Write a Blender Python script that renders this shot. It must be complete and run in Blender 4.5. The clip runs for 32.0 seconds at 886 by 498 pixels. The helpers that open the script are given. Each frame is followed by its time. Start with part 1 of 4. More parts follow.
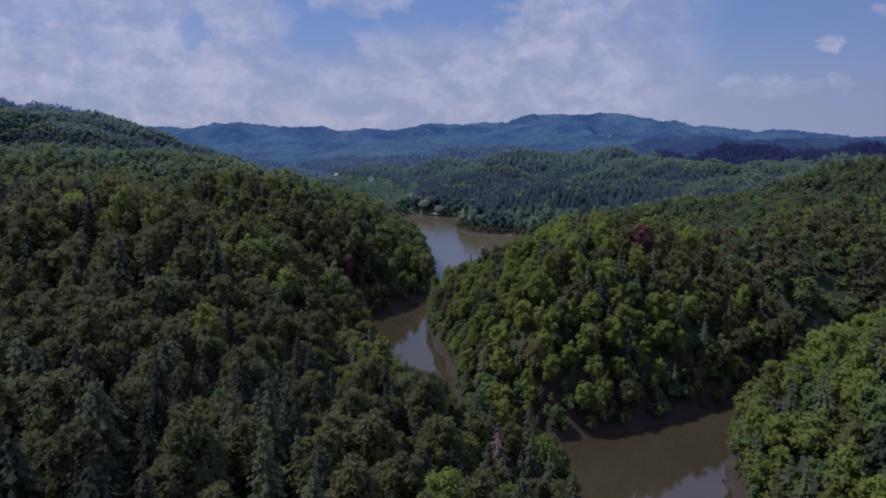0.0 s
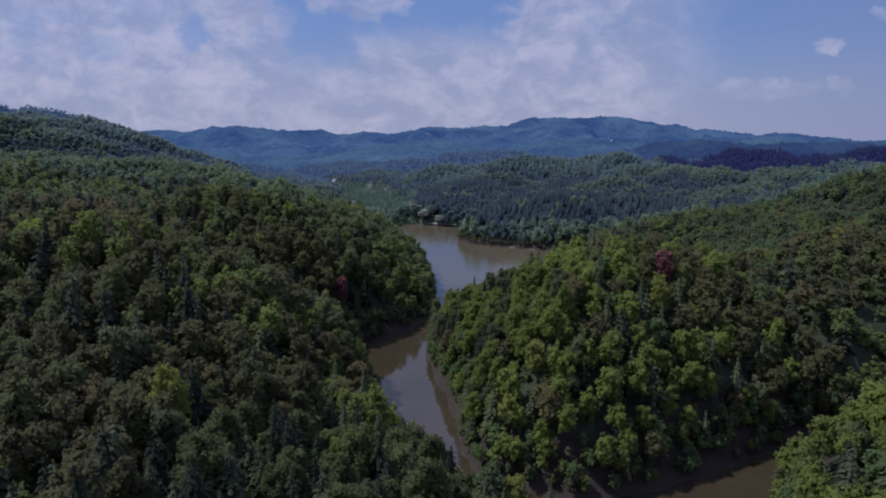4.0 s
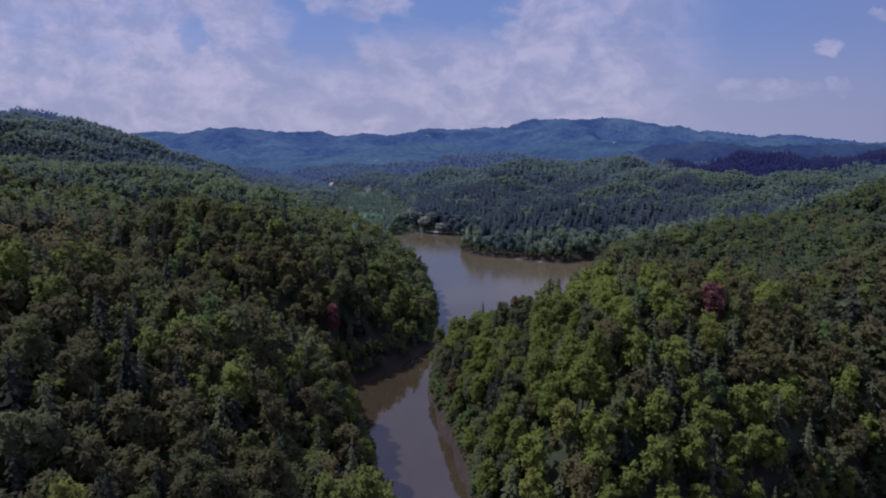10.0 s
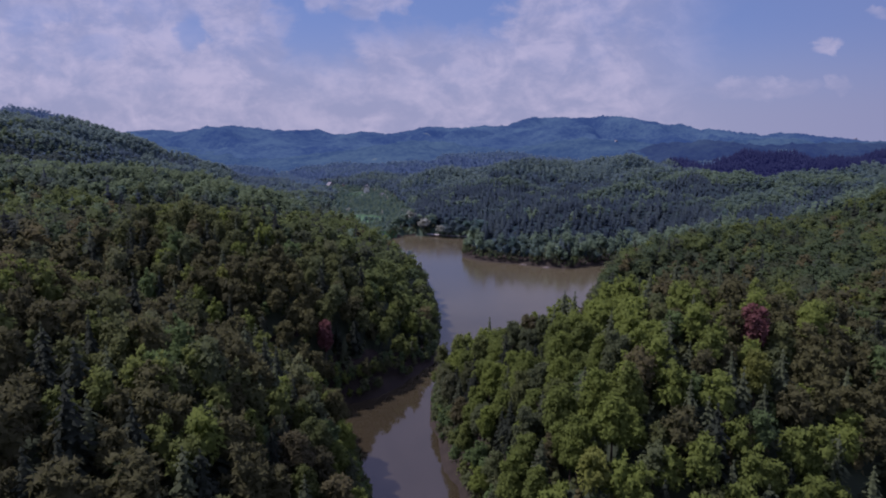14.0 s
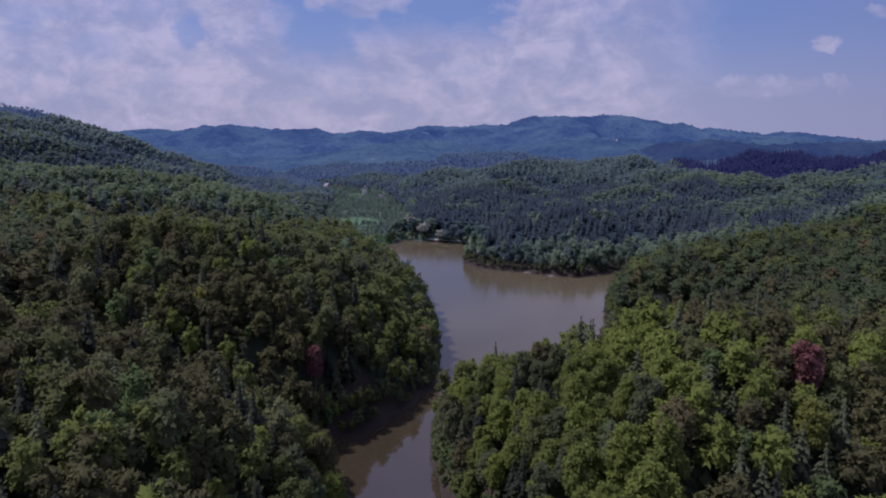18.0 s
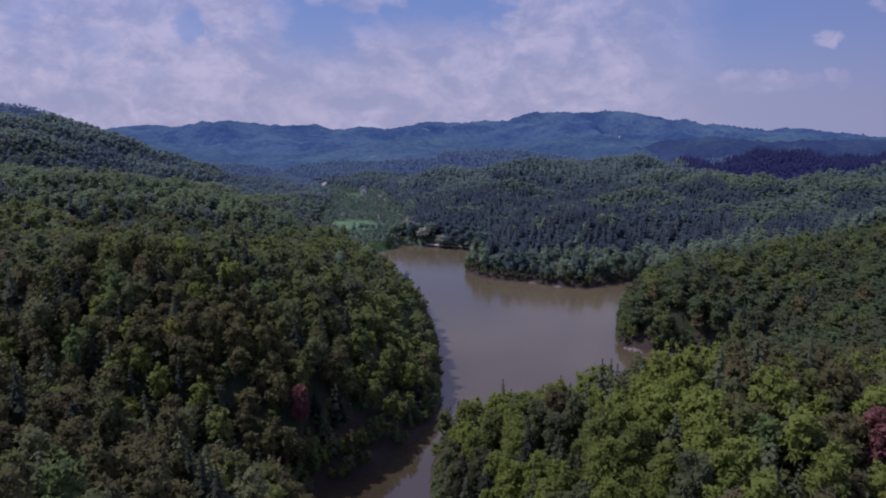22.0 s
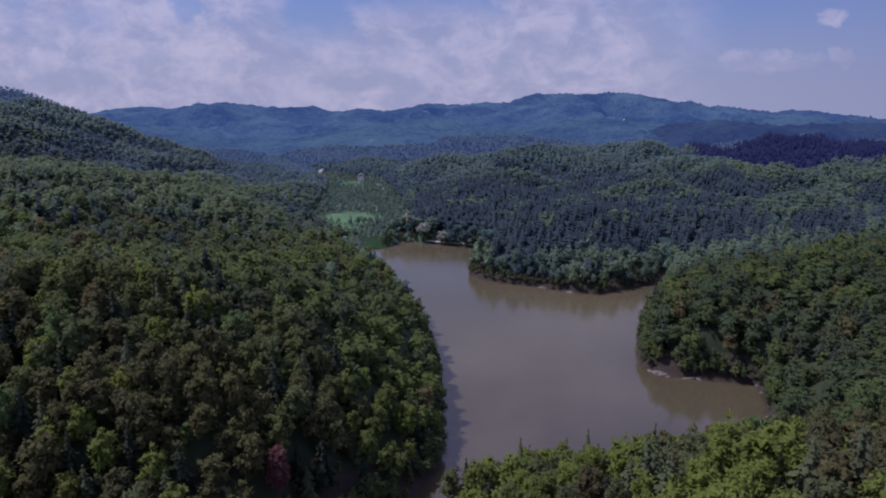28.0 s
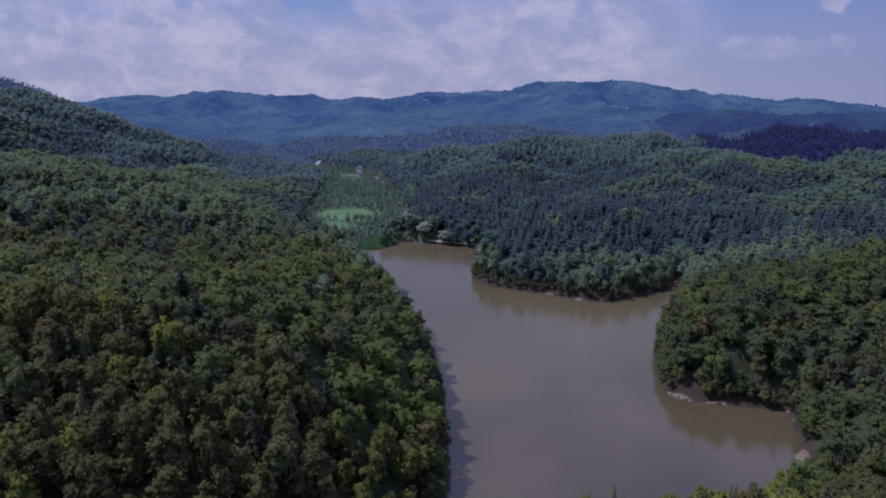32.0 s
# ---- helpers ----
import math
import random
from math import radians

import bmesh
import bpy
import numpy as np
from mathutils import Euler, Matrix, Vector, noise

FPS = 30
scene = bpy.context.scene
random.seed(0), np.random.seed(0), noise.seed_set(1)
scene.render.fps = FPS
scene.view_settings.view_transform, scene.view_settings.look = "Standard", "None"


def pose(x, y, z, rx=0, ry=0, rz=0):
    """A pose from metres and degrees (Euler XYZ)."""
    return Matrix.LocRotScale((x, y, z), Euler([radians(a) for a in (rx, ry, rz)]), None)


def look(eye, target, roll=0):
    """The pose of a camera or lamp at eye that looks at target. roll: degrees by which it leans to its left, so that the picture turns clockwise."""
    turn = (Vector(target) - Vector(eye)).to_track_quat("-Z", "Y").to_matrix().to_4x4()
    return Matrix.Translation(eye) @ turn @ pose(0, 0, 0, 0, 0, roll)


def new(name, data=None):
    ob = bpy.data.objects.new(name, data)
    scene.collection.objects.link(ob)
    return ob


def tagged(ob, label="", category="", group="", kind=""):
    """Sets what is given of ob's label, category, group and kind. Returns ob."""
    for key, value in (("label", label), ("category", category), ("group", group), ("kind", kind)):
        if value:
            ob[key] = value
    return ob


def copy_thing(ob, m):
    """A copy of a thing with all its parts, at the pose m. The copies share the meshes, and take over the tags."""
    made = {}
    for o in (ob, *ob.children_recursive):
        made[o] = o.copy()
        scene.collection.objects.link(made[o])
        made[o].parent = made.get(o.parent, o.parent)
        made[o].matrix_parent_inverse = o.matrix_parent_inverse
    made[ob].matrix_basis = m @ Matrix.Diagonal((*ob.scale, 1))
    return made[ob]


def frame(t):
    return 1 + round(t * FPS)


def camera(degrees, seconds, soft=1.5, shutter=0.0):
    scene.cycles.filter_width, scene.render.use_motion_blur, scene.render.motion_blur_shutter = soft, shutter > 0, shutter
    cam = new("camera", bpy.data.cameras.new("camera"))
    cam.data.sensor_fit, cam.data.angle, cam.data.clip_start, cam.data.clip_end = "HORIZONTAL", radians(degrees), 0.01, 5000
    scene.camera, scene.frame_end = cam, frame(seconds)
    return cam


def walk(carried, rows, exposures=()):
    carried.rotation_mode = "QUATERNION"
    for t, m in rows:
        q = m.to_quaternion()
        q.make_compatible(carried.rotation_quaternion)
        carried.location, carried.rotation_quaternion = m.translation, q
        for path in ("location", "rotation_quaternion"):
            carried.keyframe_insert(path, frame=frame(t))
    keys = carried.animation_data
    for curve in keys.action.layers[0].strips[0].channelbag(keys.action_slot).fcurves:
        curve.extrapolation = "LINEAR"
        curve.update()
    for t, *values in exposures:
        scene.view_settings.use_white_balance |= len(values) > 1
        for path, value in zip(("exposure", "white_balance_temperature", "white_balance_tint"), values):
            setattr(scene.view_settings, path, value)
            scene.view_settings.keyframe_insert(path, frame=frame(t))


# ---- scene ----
# A drone flies up a wooded reservoir: x to the right, y along the valley, water level at z = 0.
cam = camera(72.0, 32.0, soft=2.0)
PATH = [
    (0, 1.64, 0.71, 84.03, -10.956, 0.033),
    (1, 1.48, 5.90, 85.29, -10.883, 0.019),
    (2, 1.29, 11.12, 86.47, -10.833, 0.009),
    (4, 0.84, 21.60, 88.46, -10.732, -0.008),
    (6, 0.28, 32.13, 89.62, -10.672, -0.025),
    (8, -0.33, 42.74, 90.25, -10.667, -0.041),
    (10, -1.01, 53.25, 90.75, -10.636, -0.065),
    (12, -1.76, 63.47, 91.22, -10.662, -0.107),
    (14, -2.42, 73.29, 91.59, -10.801, -0.165),
    (16, -2.84, 83.00, 92.18, -10.917, -0.218),
    (17, -2.97, 88.12, 92.89, -10.940, -0.236),
    (18, -3.05, 93.51, 93.94, -10.946, -0.246),
    (19, -3.10, 99.08, 95.21, -10.961, -0.245),
    (20, -3.12, 104.71, 96.47, -11.037, -0.234),
    (21, -3.12, 110.29, 97.60, -11.192, -0.217),
    (22, -3.13, 115.78, 98.59, -11.394, -0.199),
    (24, -3.30, 126.45, 100.54, -11.900, -0.177),
    (26, -3.79, 136.81, 102.71, -12.512, -0.187),
    (28, -4.44, 147.22, 104.78, -13.158, -0.210),
    (30, -5.04, 158.06, 106.75, -13.777, -0.224),
    (32, -5.49, 169.35, 109.04, -14.306, -0.228),
]
walk(cam, [(t, pose(x, y, z, 90 + pitch, 0, yaw)) for t, x, y, z, pitch, yaw in PATH],
     exposures=[(0.0, 0.0, 5450.0, 36.0), (4.0, 0.0, 5450.0, 37.0), (9.0, 0.0, 5510.0, 43.5), (13.0, 0.0, 5610.0, 49.5), (24.0, 0.0, 5610.0, 49.5),
                (28.0, 0.0, 5530.0, 46.5), (32.0, 0.0, 5490.0, 45.5)])

# ---- light: high summer sun from ahead and to the left, part-clouded sky ----
SUN_UP, SUN_AZ = 57.0, -78.0     # degrees above the horizon; degrees from straight ahead, left negative
sun = new("sun", bpy.data.lights.new("sun", "SUN"))
sun.data.energy, sun.data.angle, sun.data.color = 4.45, radians(0.6), (1.0, 0.95, 0.77)
sun_dir = Vector((math.sin(radians(SUN_AZ)) * math.cos(radians(SUN_UP)),
                  math.cos(radians(SUN_AZ)) * math.cos(radians(SUN_UP)), math.sin(radians(SUN_UP))))
sun.matrix_world = look(sun_dir * 900, (0, 0, 0))


class Nodes:
    """A short way to write node trees."""

    def __init__(self, tree):
        self.tree = tree
        tree.nodes.clear()

    def add(self, kind):
        return self.tree.nodes.new(kind)

    def put(self, n, **inputs):
        for key, value in inputs.items():
            name = key.replace("_", " ")
            sock = n.inputs[int(key[1:])] if key[0] == "i" and key[1:].isdigit() else n.inputs[name]
            if isinstance(value, bpy.types.NodeSocket):
                self.tree.links.new(value, sock)
            else:
                sock.default_value = value
        return n

    def math(self, op, a, b=0.0, clamp=False):
        n = self.add("ShaderNodeMath")
        n.operation, n.use_clamp = op, clamp
        return self.put(n, i0=a, i1=b).outputs[0]

    def smooth(self, value, lo, hi, a=0.0, b=1.0):
        n = self.add("ShaderNodeMapRange")
        n.interpolation_type = "SMOOTHSTEP"
        self.put(n, i0=value, i1=lo, i2=hi, i3=a, i4=b)
        return n.outputs[0]

    def noise(self, vector, scale, detail=3.0, rough=0.5, twist=0.0):
        n = self.add("ShaderNodeTexNoise")
        self.put(n, Vector=vector, Scale=scale, Detail=detail, Roughness=rough, Distortion=twist)
        return n.outputs[0]

    def mix(self, fac, a, b):
        n = self.add("ShaderNodeMix")
        n.data_type = "RGBA"
        for i, v in ((0, fac), (6, a), (7, b)):
            if isinstance(v, bpy.types.NodeSocket):
                self.tree.links.new(v, n.inputs[i])
            else:
                n.inputs[i].default_value = v if i == 0 else (*v[:3], 1)
        return n.outputs[2]


def make_world():
    world = bpy.data.worlds.new("sky")
    scene.world = world
    world.use_nodes = True
    k = Nodes(world.node_tree)
    sky = k.add("ShaderNodeTexSky")
    sky.sky_type, sky.sun_disc = "NISHITA", False
    sky.sun_elevation, sky.sun_rotation = radians(SUN_UP), radians(SUN_AZ)
    sky.air_density, sky.dust_density, sky.altitude = 1.0, 1.0, 300
    way = k.add("ShaderNodeTexCoord").outputs["Generated"]
    parts = k.put(k.add("ShaderNodeSeparateXYZ"), Vector=way)
    x, y, z = parts.outputs
    ahead = k.math("MAXIMUM", k.math("ABSOLUTE", y), 0.15)
    u, v = k.math("DIVIDE", x, ahead), k.math("DIVIDE", z, ahead)
    flat = k.put(k.add("ShaderNodeCombineXYZ"), X=u, Y=k.math("MULTIPLY", v, 1.5), Z=k.math("MULTIPLY", y, 0.3)).outputs[0]
    body = k.noise(flat, 6.0, 6.0, 0.56, 0.3)
    fine = k.noise(flat, 24.0, 5.0, 0.60, 0.3)
    # the ragged rims of the cloud banks
    shift = k.math("ADD", k.math("MULTIPLY", k.math("SUBTRACT", fine, 0.5), 0.11), k.math("MULTIPLY", k.math("SUBTRACT", body, 0.5), 0.10))
    uw, vw = k.math("ADD", u, shift), k.math("ADD", v, k.math("MULTIPLY", shift, 0.55))

    def both(*parts):
        out = parts[0]
        for q in parts[1:]:
            out = k.math("MULTIPLY", out, q)
        return out

    def puff(cu, cv, ru, rv, weight):
        du, dv = k.math("ADD", u, k.math("MULTIPLY", shift, 0.5)), k.math("ADD", v, k.math("MULTIPLY", shift, -0.35))
        q = k.math("ADD", k.math("POWER", k.math("ABSOLUTE", k.math("DIVIDE", k.math("SUBTRACT", du, cu), ru)), 2.0),
                   k.math("POWER", k.math("ABSOLUTE", k.math("DIVIDE", k.math("SUBTRACT", dv, cv), rv)), 2.0))
        return k.smooth(q, 0.25, 1.5, weight, 0.0)

    cover = k.smooth(v, 0.23, 0.42, 0.0, 0.72)                                                    # broken cloud overhead too, out of view, for more fill light
    for bank in (both(k.smooth(uw, -0.285, -0.225, 0.80, 0.0), k.smooth(v, 0.20, 0.36, 1.0, 0.5)),   # the broad bank on the sun's side
                 both(k.smooth(vw, 0.088, 0.128, 0.62, 0.0), k.smooth(uw, 0.30, 0.46, 1.0, 0.0)),    # the low veil under it
                 both(k.smooth(uw, -0.17, -0.10), k.smooth(vw, 0.125, 0.178, 0.76, 0.0), k.smooth(uw, 0.28, 0.46, 1.0, 0.0)),
                 both(k.smooth(uw, 0.075, 0.135, 0.0, 0.78), k.smooth(uw, 0.28, 0.47, 1.0, 0.0)),
                 puff(-0.185, 0.205, 0.030, 0.026, 0.6), puff(-0.120, 0.196, 0.042, 0.022, 0.68), puff(-0.070, 0.204, 0.026, 0.022, 0.6),
                 puff(0.606, 0.136, 0.025, 0.013, 0.7), puff(0.70, 0.187, 0.036, 0.009, 0.5),
                 puff(0.50, 0.070, 0.110, 0.016, 0.5), puff(0.635, 0.074, 0.018, 0.014, 0.45)):
        cover = k.math("MAXIMUM", cover, bank)
    for hole in (puff(-0.394, 0.155, 0.022, 0.034, 0.75), puff(-0.535, 0.130, 0.050, 0.018, 0.35), puff(-0.63, 0.178, 0.05, 0.018, 0.25)):
        cover = k.math("MULTIPLY", cover, k.math("SUBTRACT", 1.0, hole))
    amount = k.math("MULTIPLY", cover, k.smooth(k.math("ADD", k.math("MULTIPLY", body, 0.6), k.math("MULTIPLY", fine, 0.4)), 0.26, 0.58, 0.55, 1.0))
    haze = k.smooth(v, -0.03, 0.185, 0.97, 0.02)
    blue = k.mix(0.6, sky.outputs[0], (1.85, 3.55, 5.5))
    veiled = k.mix(haze, blue, (4.2, 4.86, 5.1))
    veiled = k.mix(k.smooth(u, 0.25, 0.85, 0.0, 0.34), veiled, (2.45, 2.88, 3.95))      # clearer air away from the sun
    light = k.smooth(k.math("ADD", k.math("MULTIPLY", k.noise(flat, 13.0, 5.0, 0.62, 0.4), 0.7), k.math("MULTIPLY", fine, 0.3)), 0.38, 0.66)
    white = k.mix(light, (4.25, 4.85, 5.2), (7.1, 7.2, 6.7))
    white = k.mix(k.smooth(v, 0.26, 1.0), white, (10.0, 10.6, 14.2))      # unseen sky overhead, made brighter and bluer to fill the shadows
    colour = k.mix(k.math("MULTIPLY", amount, 0.92), veiled, white)
    back = k.put(k.add("ShaderNodeBackground"), Color=colour, Strength=0.072)
    k.put(k.add("ShaderNodeOutputWorld"), Surface=back.outputs[0])


make_world()


# ---- materials ----
def material(name):
    m = bpy.data.materials.new(name)
    m.use_nodes = True
    return m, Nodes(m.node_tree)


def finish(m, k, shader, bump=None):
    k.put(k.add("ShaderNodeOutputMaterial"), Surface=shader)
    return m


def foliage(name, dark, light, through_light=0.42, patch=0.03, speckle=1.0, haze_glow=None):
    """Leaves: two tones by clump and by patch, a little light coming through them. An optional emission stands for the
    haze before far woods.
    """
    m, k = material(name)
    place = k.add("ShaderNodeNewGeometry")
    patches = k.noise(place.outputs["Position"], patch, 3.0)
    clump = k.noise(place.outputs["Position"], 0.45, 2.0)
    each = k.math("ADD", k.math("MULTIPLY", place.outputs["Random Per Island"], 0.26 * speckle),
                  k.math("ADD", k.math("MULTIPLY", k.smooth(patches, 0.3, 0.7), 0.35), k.math("MULTIPLY", clump, 0.2 * speckle)))
    tree = k.add("ShaderNodeObjectInfo").outputs["Random"]
    colour = k.mix(k.math("ADD", each, k.math("MULTIPLY", k.math("SUBTRACT", tree, 0.5), 0.3), clamp=True), dark, light)
    face = k.put(k.add("ShaderNodeBsdfPrincipled"), Base_Color=colour, Roughness=0.75)
    face.inputs["Specular IOR Level"].default_value = 0.06
    if haze_glow:
        k.put(face, Emission_Color=(*haze_glow, 1), Emission_Strength=0.5)
    back = k.put(k.add("ShaderNodeBsdfTranslucent"), Color=colour)
    both = k.put(k.add("ShaderNodeMixShader"), i0=through_light, i1=face.outputs[0], i2=back.outputs[0])
    return finish(m, k, both.outputs[0])


def plain(name, a, b, scale, rough=0.8, metal=0.0, bump=0.0):
    """A rough surface of two tones, mottled at two scales."""
    m, k = material(name)
    where = k.add("ShaderNodeNewGeometry").outputs["Position"]
    mottle = k.math("ADD", k.math("MULTIPLY", k.noise(where, scale, 4.0, 0.6), 0.6),
                    k.math("MULTIPLY", k.noise(where, scale * 7.3, 3.0, 0.6), 0.4))
    colour = k.mix(k.smooth(mottle, 0.3, 0.7), a, b)
    face = k.put(k.add("ShaderNodeBsdfPrincipled"), Base_Color=colour, Roughness=rough, Metallic=metal)
    face.inputs["Specular IOR Level"].default_value = 0.25
    if bump:
        raised = k.put(k.add("ShaderNodeBump"), Strength=0.6, Distance=bump, Height=mottle)
        k.put(face, Normal=raised.outputs[0])
    return finish(m, k, face.outputs[0])


def muddy_water():
    m, k = material("muddy_water")
    where = k.add("ShaderNodeNewGeometry").outputs["Position"]
    ripple = k.math("ADD", k.noise(where, 0.9, 3.0, 0.6), k.math("MULTIPLY", k.noise(where, 0.11, 2.0), 1.5))
    along = k.put(k.add("ShaderNodeSeparateXYZ"), Vector=where).outputs[1]
    wind = k.math("ADD", along, k.math("MULTIPLY", k.math("SUBTRACT", k.noise(where, 0.02, 3.0), 0.5), 160.0))
    open_water = k.smooth(wind, 230.0, 420.0)                       # the sheltered creek lies calm, the open lake is ruffled
    silt = k.smooth(k.noise(where, 0.012, 3.0), 0.3, 0.7)
    colour = k.mix(open_water, k.mix(silt, (0.026, 0.022, 0.012), (0.040, 0.034, 0.019)), k.mix(silt, (0.056, 0.050, 0.027), (0.072, 0.064, 0.035)))
    raised = k.put(k.add("ShaderNodeBump"), Strength=k.math("ADD", 0.07, k.math("MULTIPLY", open_water, 0.11)), Distance=0.10, Height=ripple)
    face = k.put(k.add("ShaderNodeBsdfPrincipled"), Base_Color=colour, Roughness=k.math("ADD", 0.03, k.math("MULTIPLY", open_water, 0.11)), IOR=1.58, Normal=raised.outputs[0])
    return finish(m, k, face.outputs[0])


def distance_material(name, dark, light, haze_glow, strength):
    """Wooded hills kilometres off, the summer air's haze put in as bluish tones and emission."""
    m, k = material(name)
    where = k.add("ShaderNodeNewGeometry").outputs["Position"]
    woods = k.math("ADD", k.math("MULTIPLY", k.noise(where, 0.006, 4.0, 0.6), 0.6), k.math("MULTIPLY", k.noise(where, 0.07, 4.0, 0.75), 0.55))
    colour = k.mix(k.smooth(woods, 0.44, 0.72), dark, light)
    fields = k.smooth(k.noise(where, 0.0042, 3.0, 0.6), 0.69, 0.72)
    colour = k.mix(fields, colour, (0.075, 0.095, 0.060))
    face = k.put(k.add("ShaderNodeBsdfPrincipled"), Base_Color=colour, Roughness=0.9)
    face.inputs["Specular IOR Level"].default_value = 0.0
    k.put(face, Emission_Color=(*haze_glow, 1), Emission_Strength=strength)
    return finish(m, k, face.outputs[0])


WATER = muddy_water()
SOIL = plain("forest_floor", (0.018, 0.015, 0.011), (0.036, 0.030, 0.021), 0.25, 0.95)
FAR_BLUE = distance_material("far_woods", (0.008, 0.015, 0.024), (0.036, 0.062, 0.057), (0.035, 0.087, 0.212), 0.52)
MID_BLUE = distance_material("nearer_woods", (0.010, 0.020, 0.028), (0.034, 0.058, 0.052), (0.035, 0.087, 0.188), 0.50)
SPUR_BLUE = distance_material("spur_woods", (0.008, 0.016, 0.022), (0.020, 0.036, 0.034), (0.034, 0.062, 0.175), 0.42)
GRASS = plain("meadow_grass", (0.034, 0.092, 0.034), (0.056, 0.126, 0.048), 0.06, 0.9)
ROUGH_GRASS = plain("rough_grass", (0.026, 0.050, 0.030), (0.046, 0.078, 0.046), 0.09, 0.9)
SAND = plain("pale_bank", (0.07, 0.058, 0.042), (0.135, 0.112, 0.082), 0.5, 0.9, bump=0.1)
ROCK = plain("shore_rock", (0.07, 0.066, 0.060), (0.14, 0.132, 0.120), 0.9, 0.85, bump=0.1)
BARK = plain("bark", (0.045, 0.034, 0.025), (0.095, 0.075, 0.055), 1.2, 0.9)
LEAVES = [
    foliage("leaves_beech", (0.062, 0.080, 0.030), (0.140, 0.180, 0.038), 0.50),
    foliage("leaves_oak", (0.050, 0.060, 0.030), (0.109, 0.134, 0.040), 0.50),
    foliage("leaves_hornbeam", (0.050, 0.078, 0.036), (0.113, 0.176, 0.050), 0.50),
    foliage("leaves_lime", (0.074, 0.100, 0.028), (0.162, 0.215, 0.038), 0.50),
    foliage("leaves_ash", (0.054, 0.068, 0.038), (0.112, 0.144, 0.052), 0.50),
    foliage("needles_spruce", (0.012, 0.016, 0.011), (0.030, 0.040, 0.023), 0.2),
    foliage("needles_pine", (0.032, 0.040, 0.024), (0.090, 0.116, 0.052), 0.3),
    foliage("leaves_copper", (0.095, 0.042, 0.040), (0.170, 0.082, 0.070), 0.4),
    foliage("leaves_yellow_green", (0.098, 0.115, 0.028), (0.182, 0.212, 0.046), 0.50),
    foliage("leaves_willow", (0.200, 0.230, 0.180), (0.350, 0.375, 0.300)),
    foliage("needles_dead", (0.085, 0.060, 0.050), (0.165, 0.118, 0.098), 0.08),
    foliage("leaves_maple", (0.066, 0.064, 0.034), (0.128, 0.123, 0.048), 0.50),
    foliage("leaves_aspen", (0.064, 0.074, 0.040), (0.138, 0.162, 0.064), 0.50),
    foliage("leaves_olive", (0.047, 0.049, 0.027), (0.096, 0.102, 0.036), 0.45),
]
# Cooler, paler hill foliage at the head of the lake: haze in its colours.
HAZY_HILL_TONES = (("beech", (0.092, 0.146, 0.119), (0.153, 0.225, 0.146)), ("oak", (0.065, 0.105, 0.112), (0.105, 0.155, 0.135)), ("hornbeam", (0.073, 0.131, 0.119), (0.118, 0.196, 0.144)),
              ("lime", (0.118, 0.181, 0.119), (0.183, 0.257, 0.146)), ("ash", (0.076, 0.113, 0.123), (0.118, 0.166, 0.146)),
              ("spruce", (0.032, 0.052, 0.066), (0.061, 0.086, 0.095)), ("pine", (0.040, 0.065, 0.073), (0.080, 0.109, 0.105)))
# The haze colour that is mixed into the leaves of farther woods.
HAZE_BLUE = (0.076, 0.124, 0.225)


def hazed(a, share):
    return [u * (1 - share) + v * share for u, v in zip(a, HAZE_BLUE)]


def is_needle(n):
    return n in ("spruce", "pine")


HILL_LEAVES = [foliage("hill_" + n, a, b, 0.40 if is_needle(n) else 0.68, speckle=0.15) for n, a, b in HAZY_HILL_TONES] + LEAVES[7:]
# Woods still further up the valley, and the last hills before the mountains, with more haze mixed into the colours.
UPLAND_LEAVES = [foliage("upland_" + n, hazed(a, 0.12 if is_needle(n) else 0.30), hazed(b, 0.10 if is_needle(n) else 0.24), 0.6, speckle=0.2) for n, a, b in HAZY_HILL_TONES] + HILL_LEAVES[7:]
# Middle slopes: a little of the hills' haze is put into these colours.
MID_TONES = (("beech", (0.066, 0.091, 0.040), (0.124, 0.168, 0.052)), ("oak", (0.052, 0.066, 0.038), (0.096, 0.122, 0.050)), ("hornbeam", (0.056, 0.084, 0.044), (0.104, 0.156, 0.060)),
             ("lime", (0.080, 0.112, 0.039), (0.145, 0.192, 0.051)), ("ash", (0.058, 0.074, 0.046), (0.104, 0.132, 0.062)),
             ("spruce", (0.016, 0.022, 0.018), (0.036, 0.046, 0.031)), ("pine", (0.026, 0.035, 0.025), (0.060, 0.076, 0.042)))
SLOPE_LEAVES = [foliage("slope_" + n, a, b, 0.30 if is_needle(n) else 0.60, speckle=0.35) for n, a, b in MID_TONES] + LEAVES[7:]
# Slope and hill tones averaged, so that about half the haze is painted in.
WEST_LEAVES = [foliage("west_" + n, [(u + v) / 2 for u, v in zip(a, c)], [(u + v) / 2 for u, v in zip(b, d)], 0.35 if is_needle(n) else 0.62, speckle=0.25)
               for (n, a, b), (_, c, d) in zip(MID_TONES, HAZY_HILL_TONES)] + LEAVES[7:]
# Cloud shadow and haze of one far hill, put into leaf colour and emission.
SHADED_SPRUCE = foliage("shaded_spruce", (0.012, 0.016, 0.030), (0.024, 0.030, 0.046), 0.3, speckle=0.1, haze_glow=(0.018, 0.024, 0.088))
# The strongest haze: blue mixed into the leaves, and emission on top.
BACKDROP_LEAVES = [foliage("backdrop_" + n, hazed(a, 0.5), hazed(b, 0.4), 0.6, speckle=0.15, haze_glow=(0.036, 0.078, 0.165)) for n, a, b in HAZY_HILL_TONES] + HILL_LEAVES[7:]
SPRUCE, PINE, COPPER, YELLOW, WILLOW, DEAD, MAPLE, ASPEN, OLIVE = 5, 6, 7, 8, 9, 10, 11, 12, 13

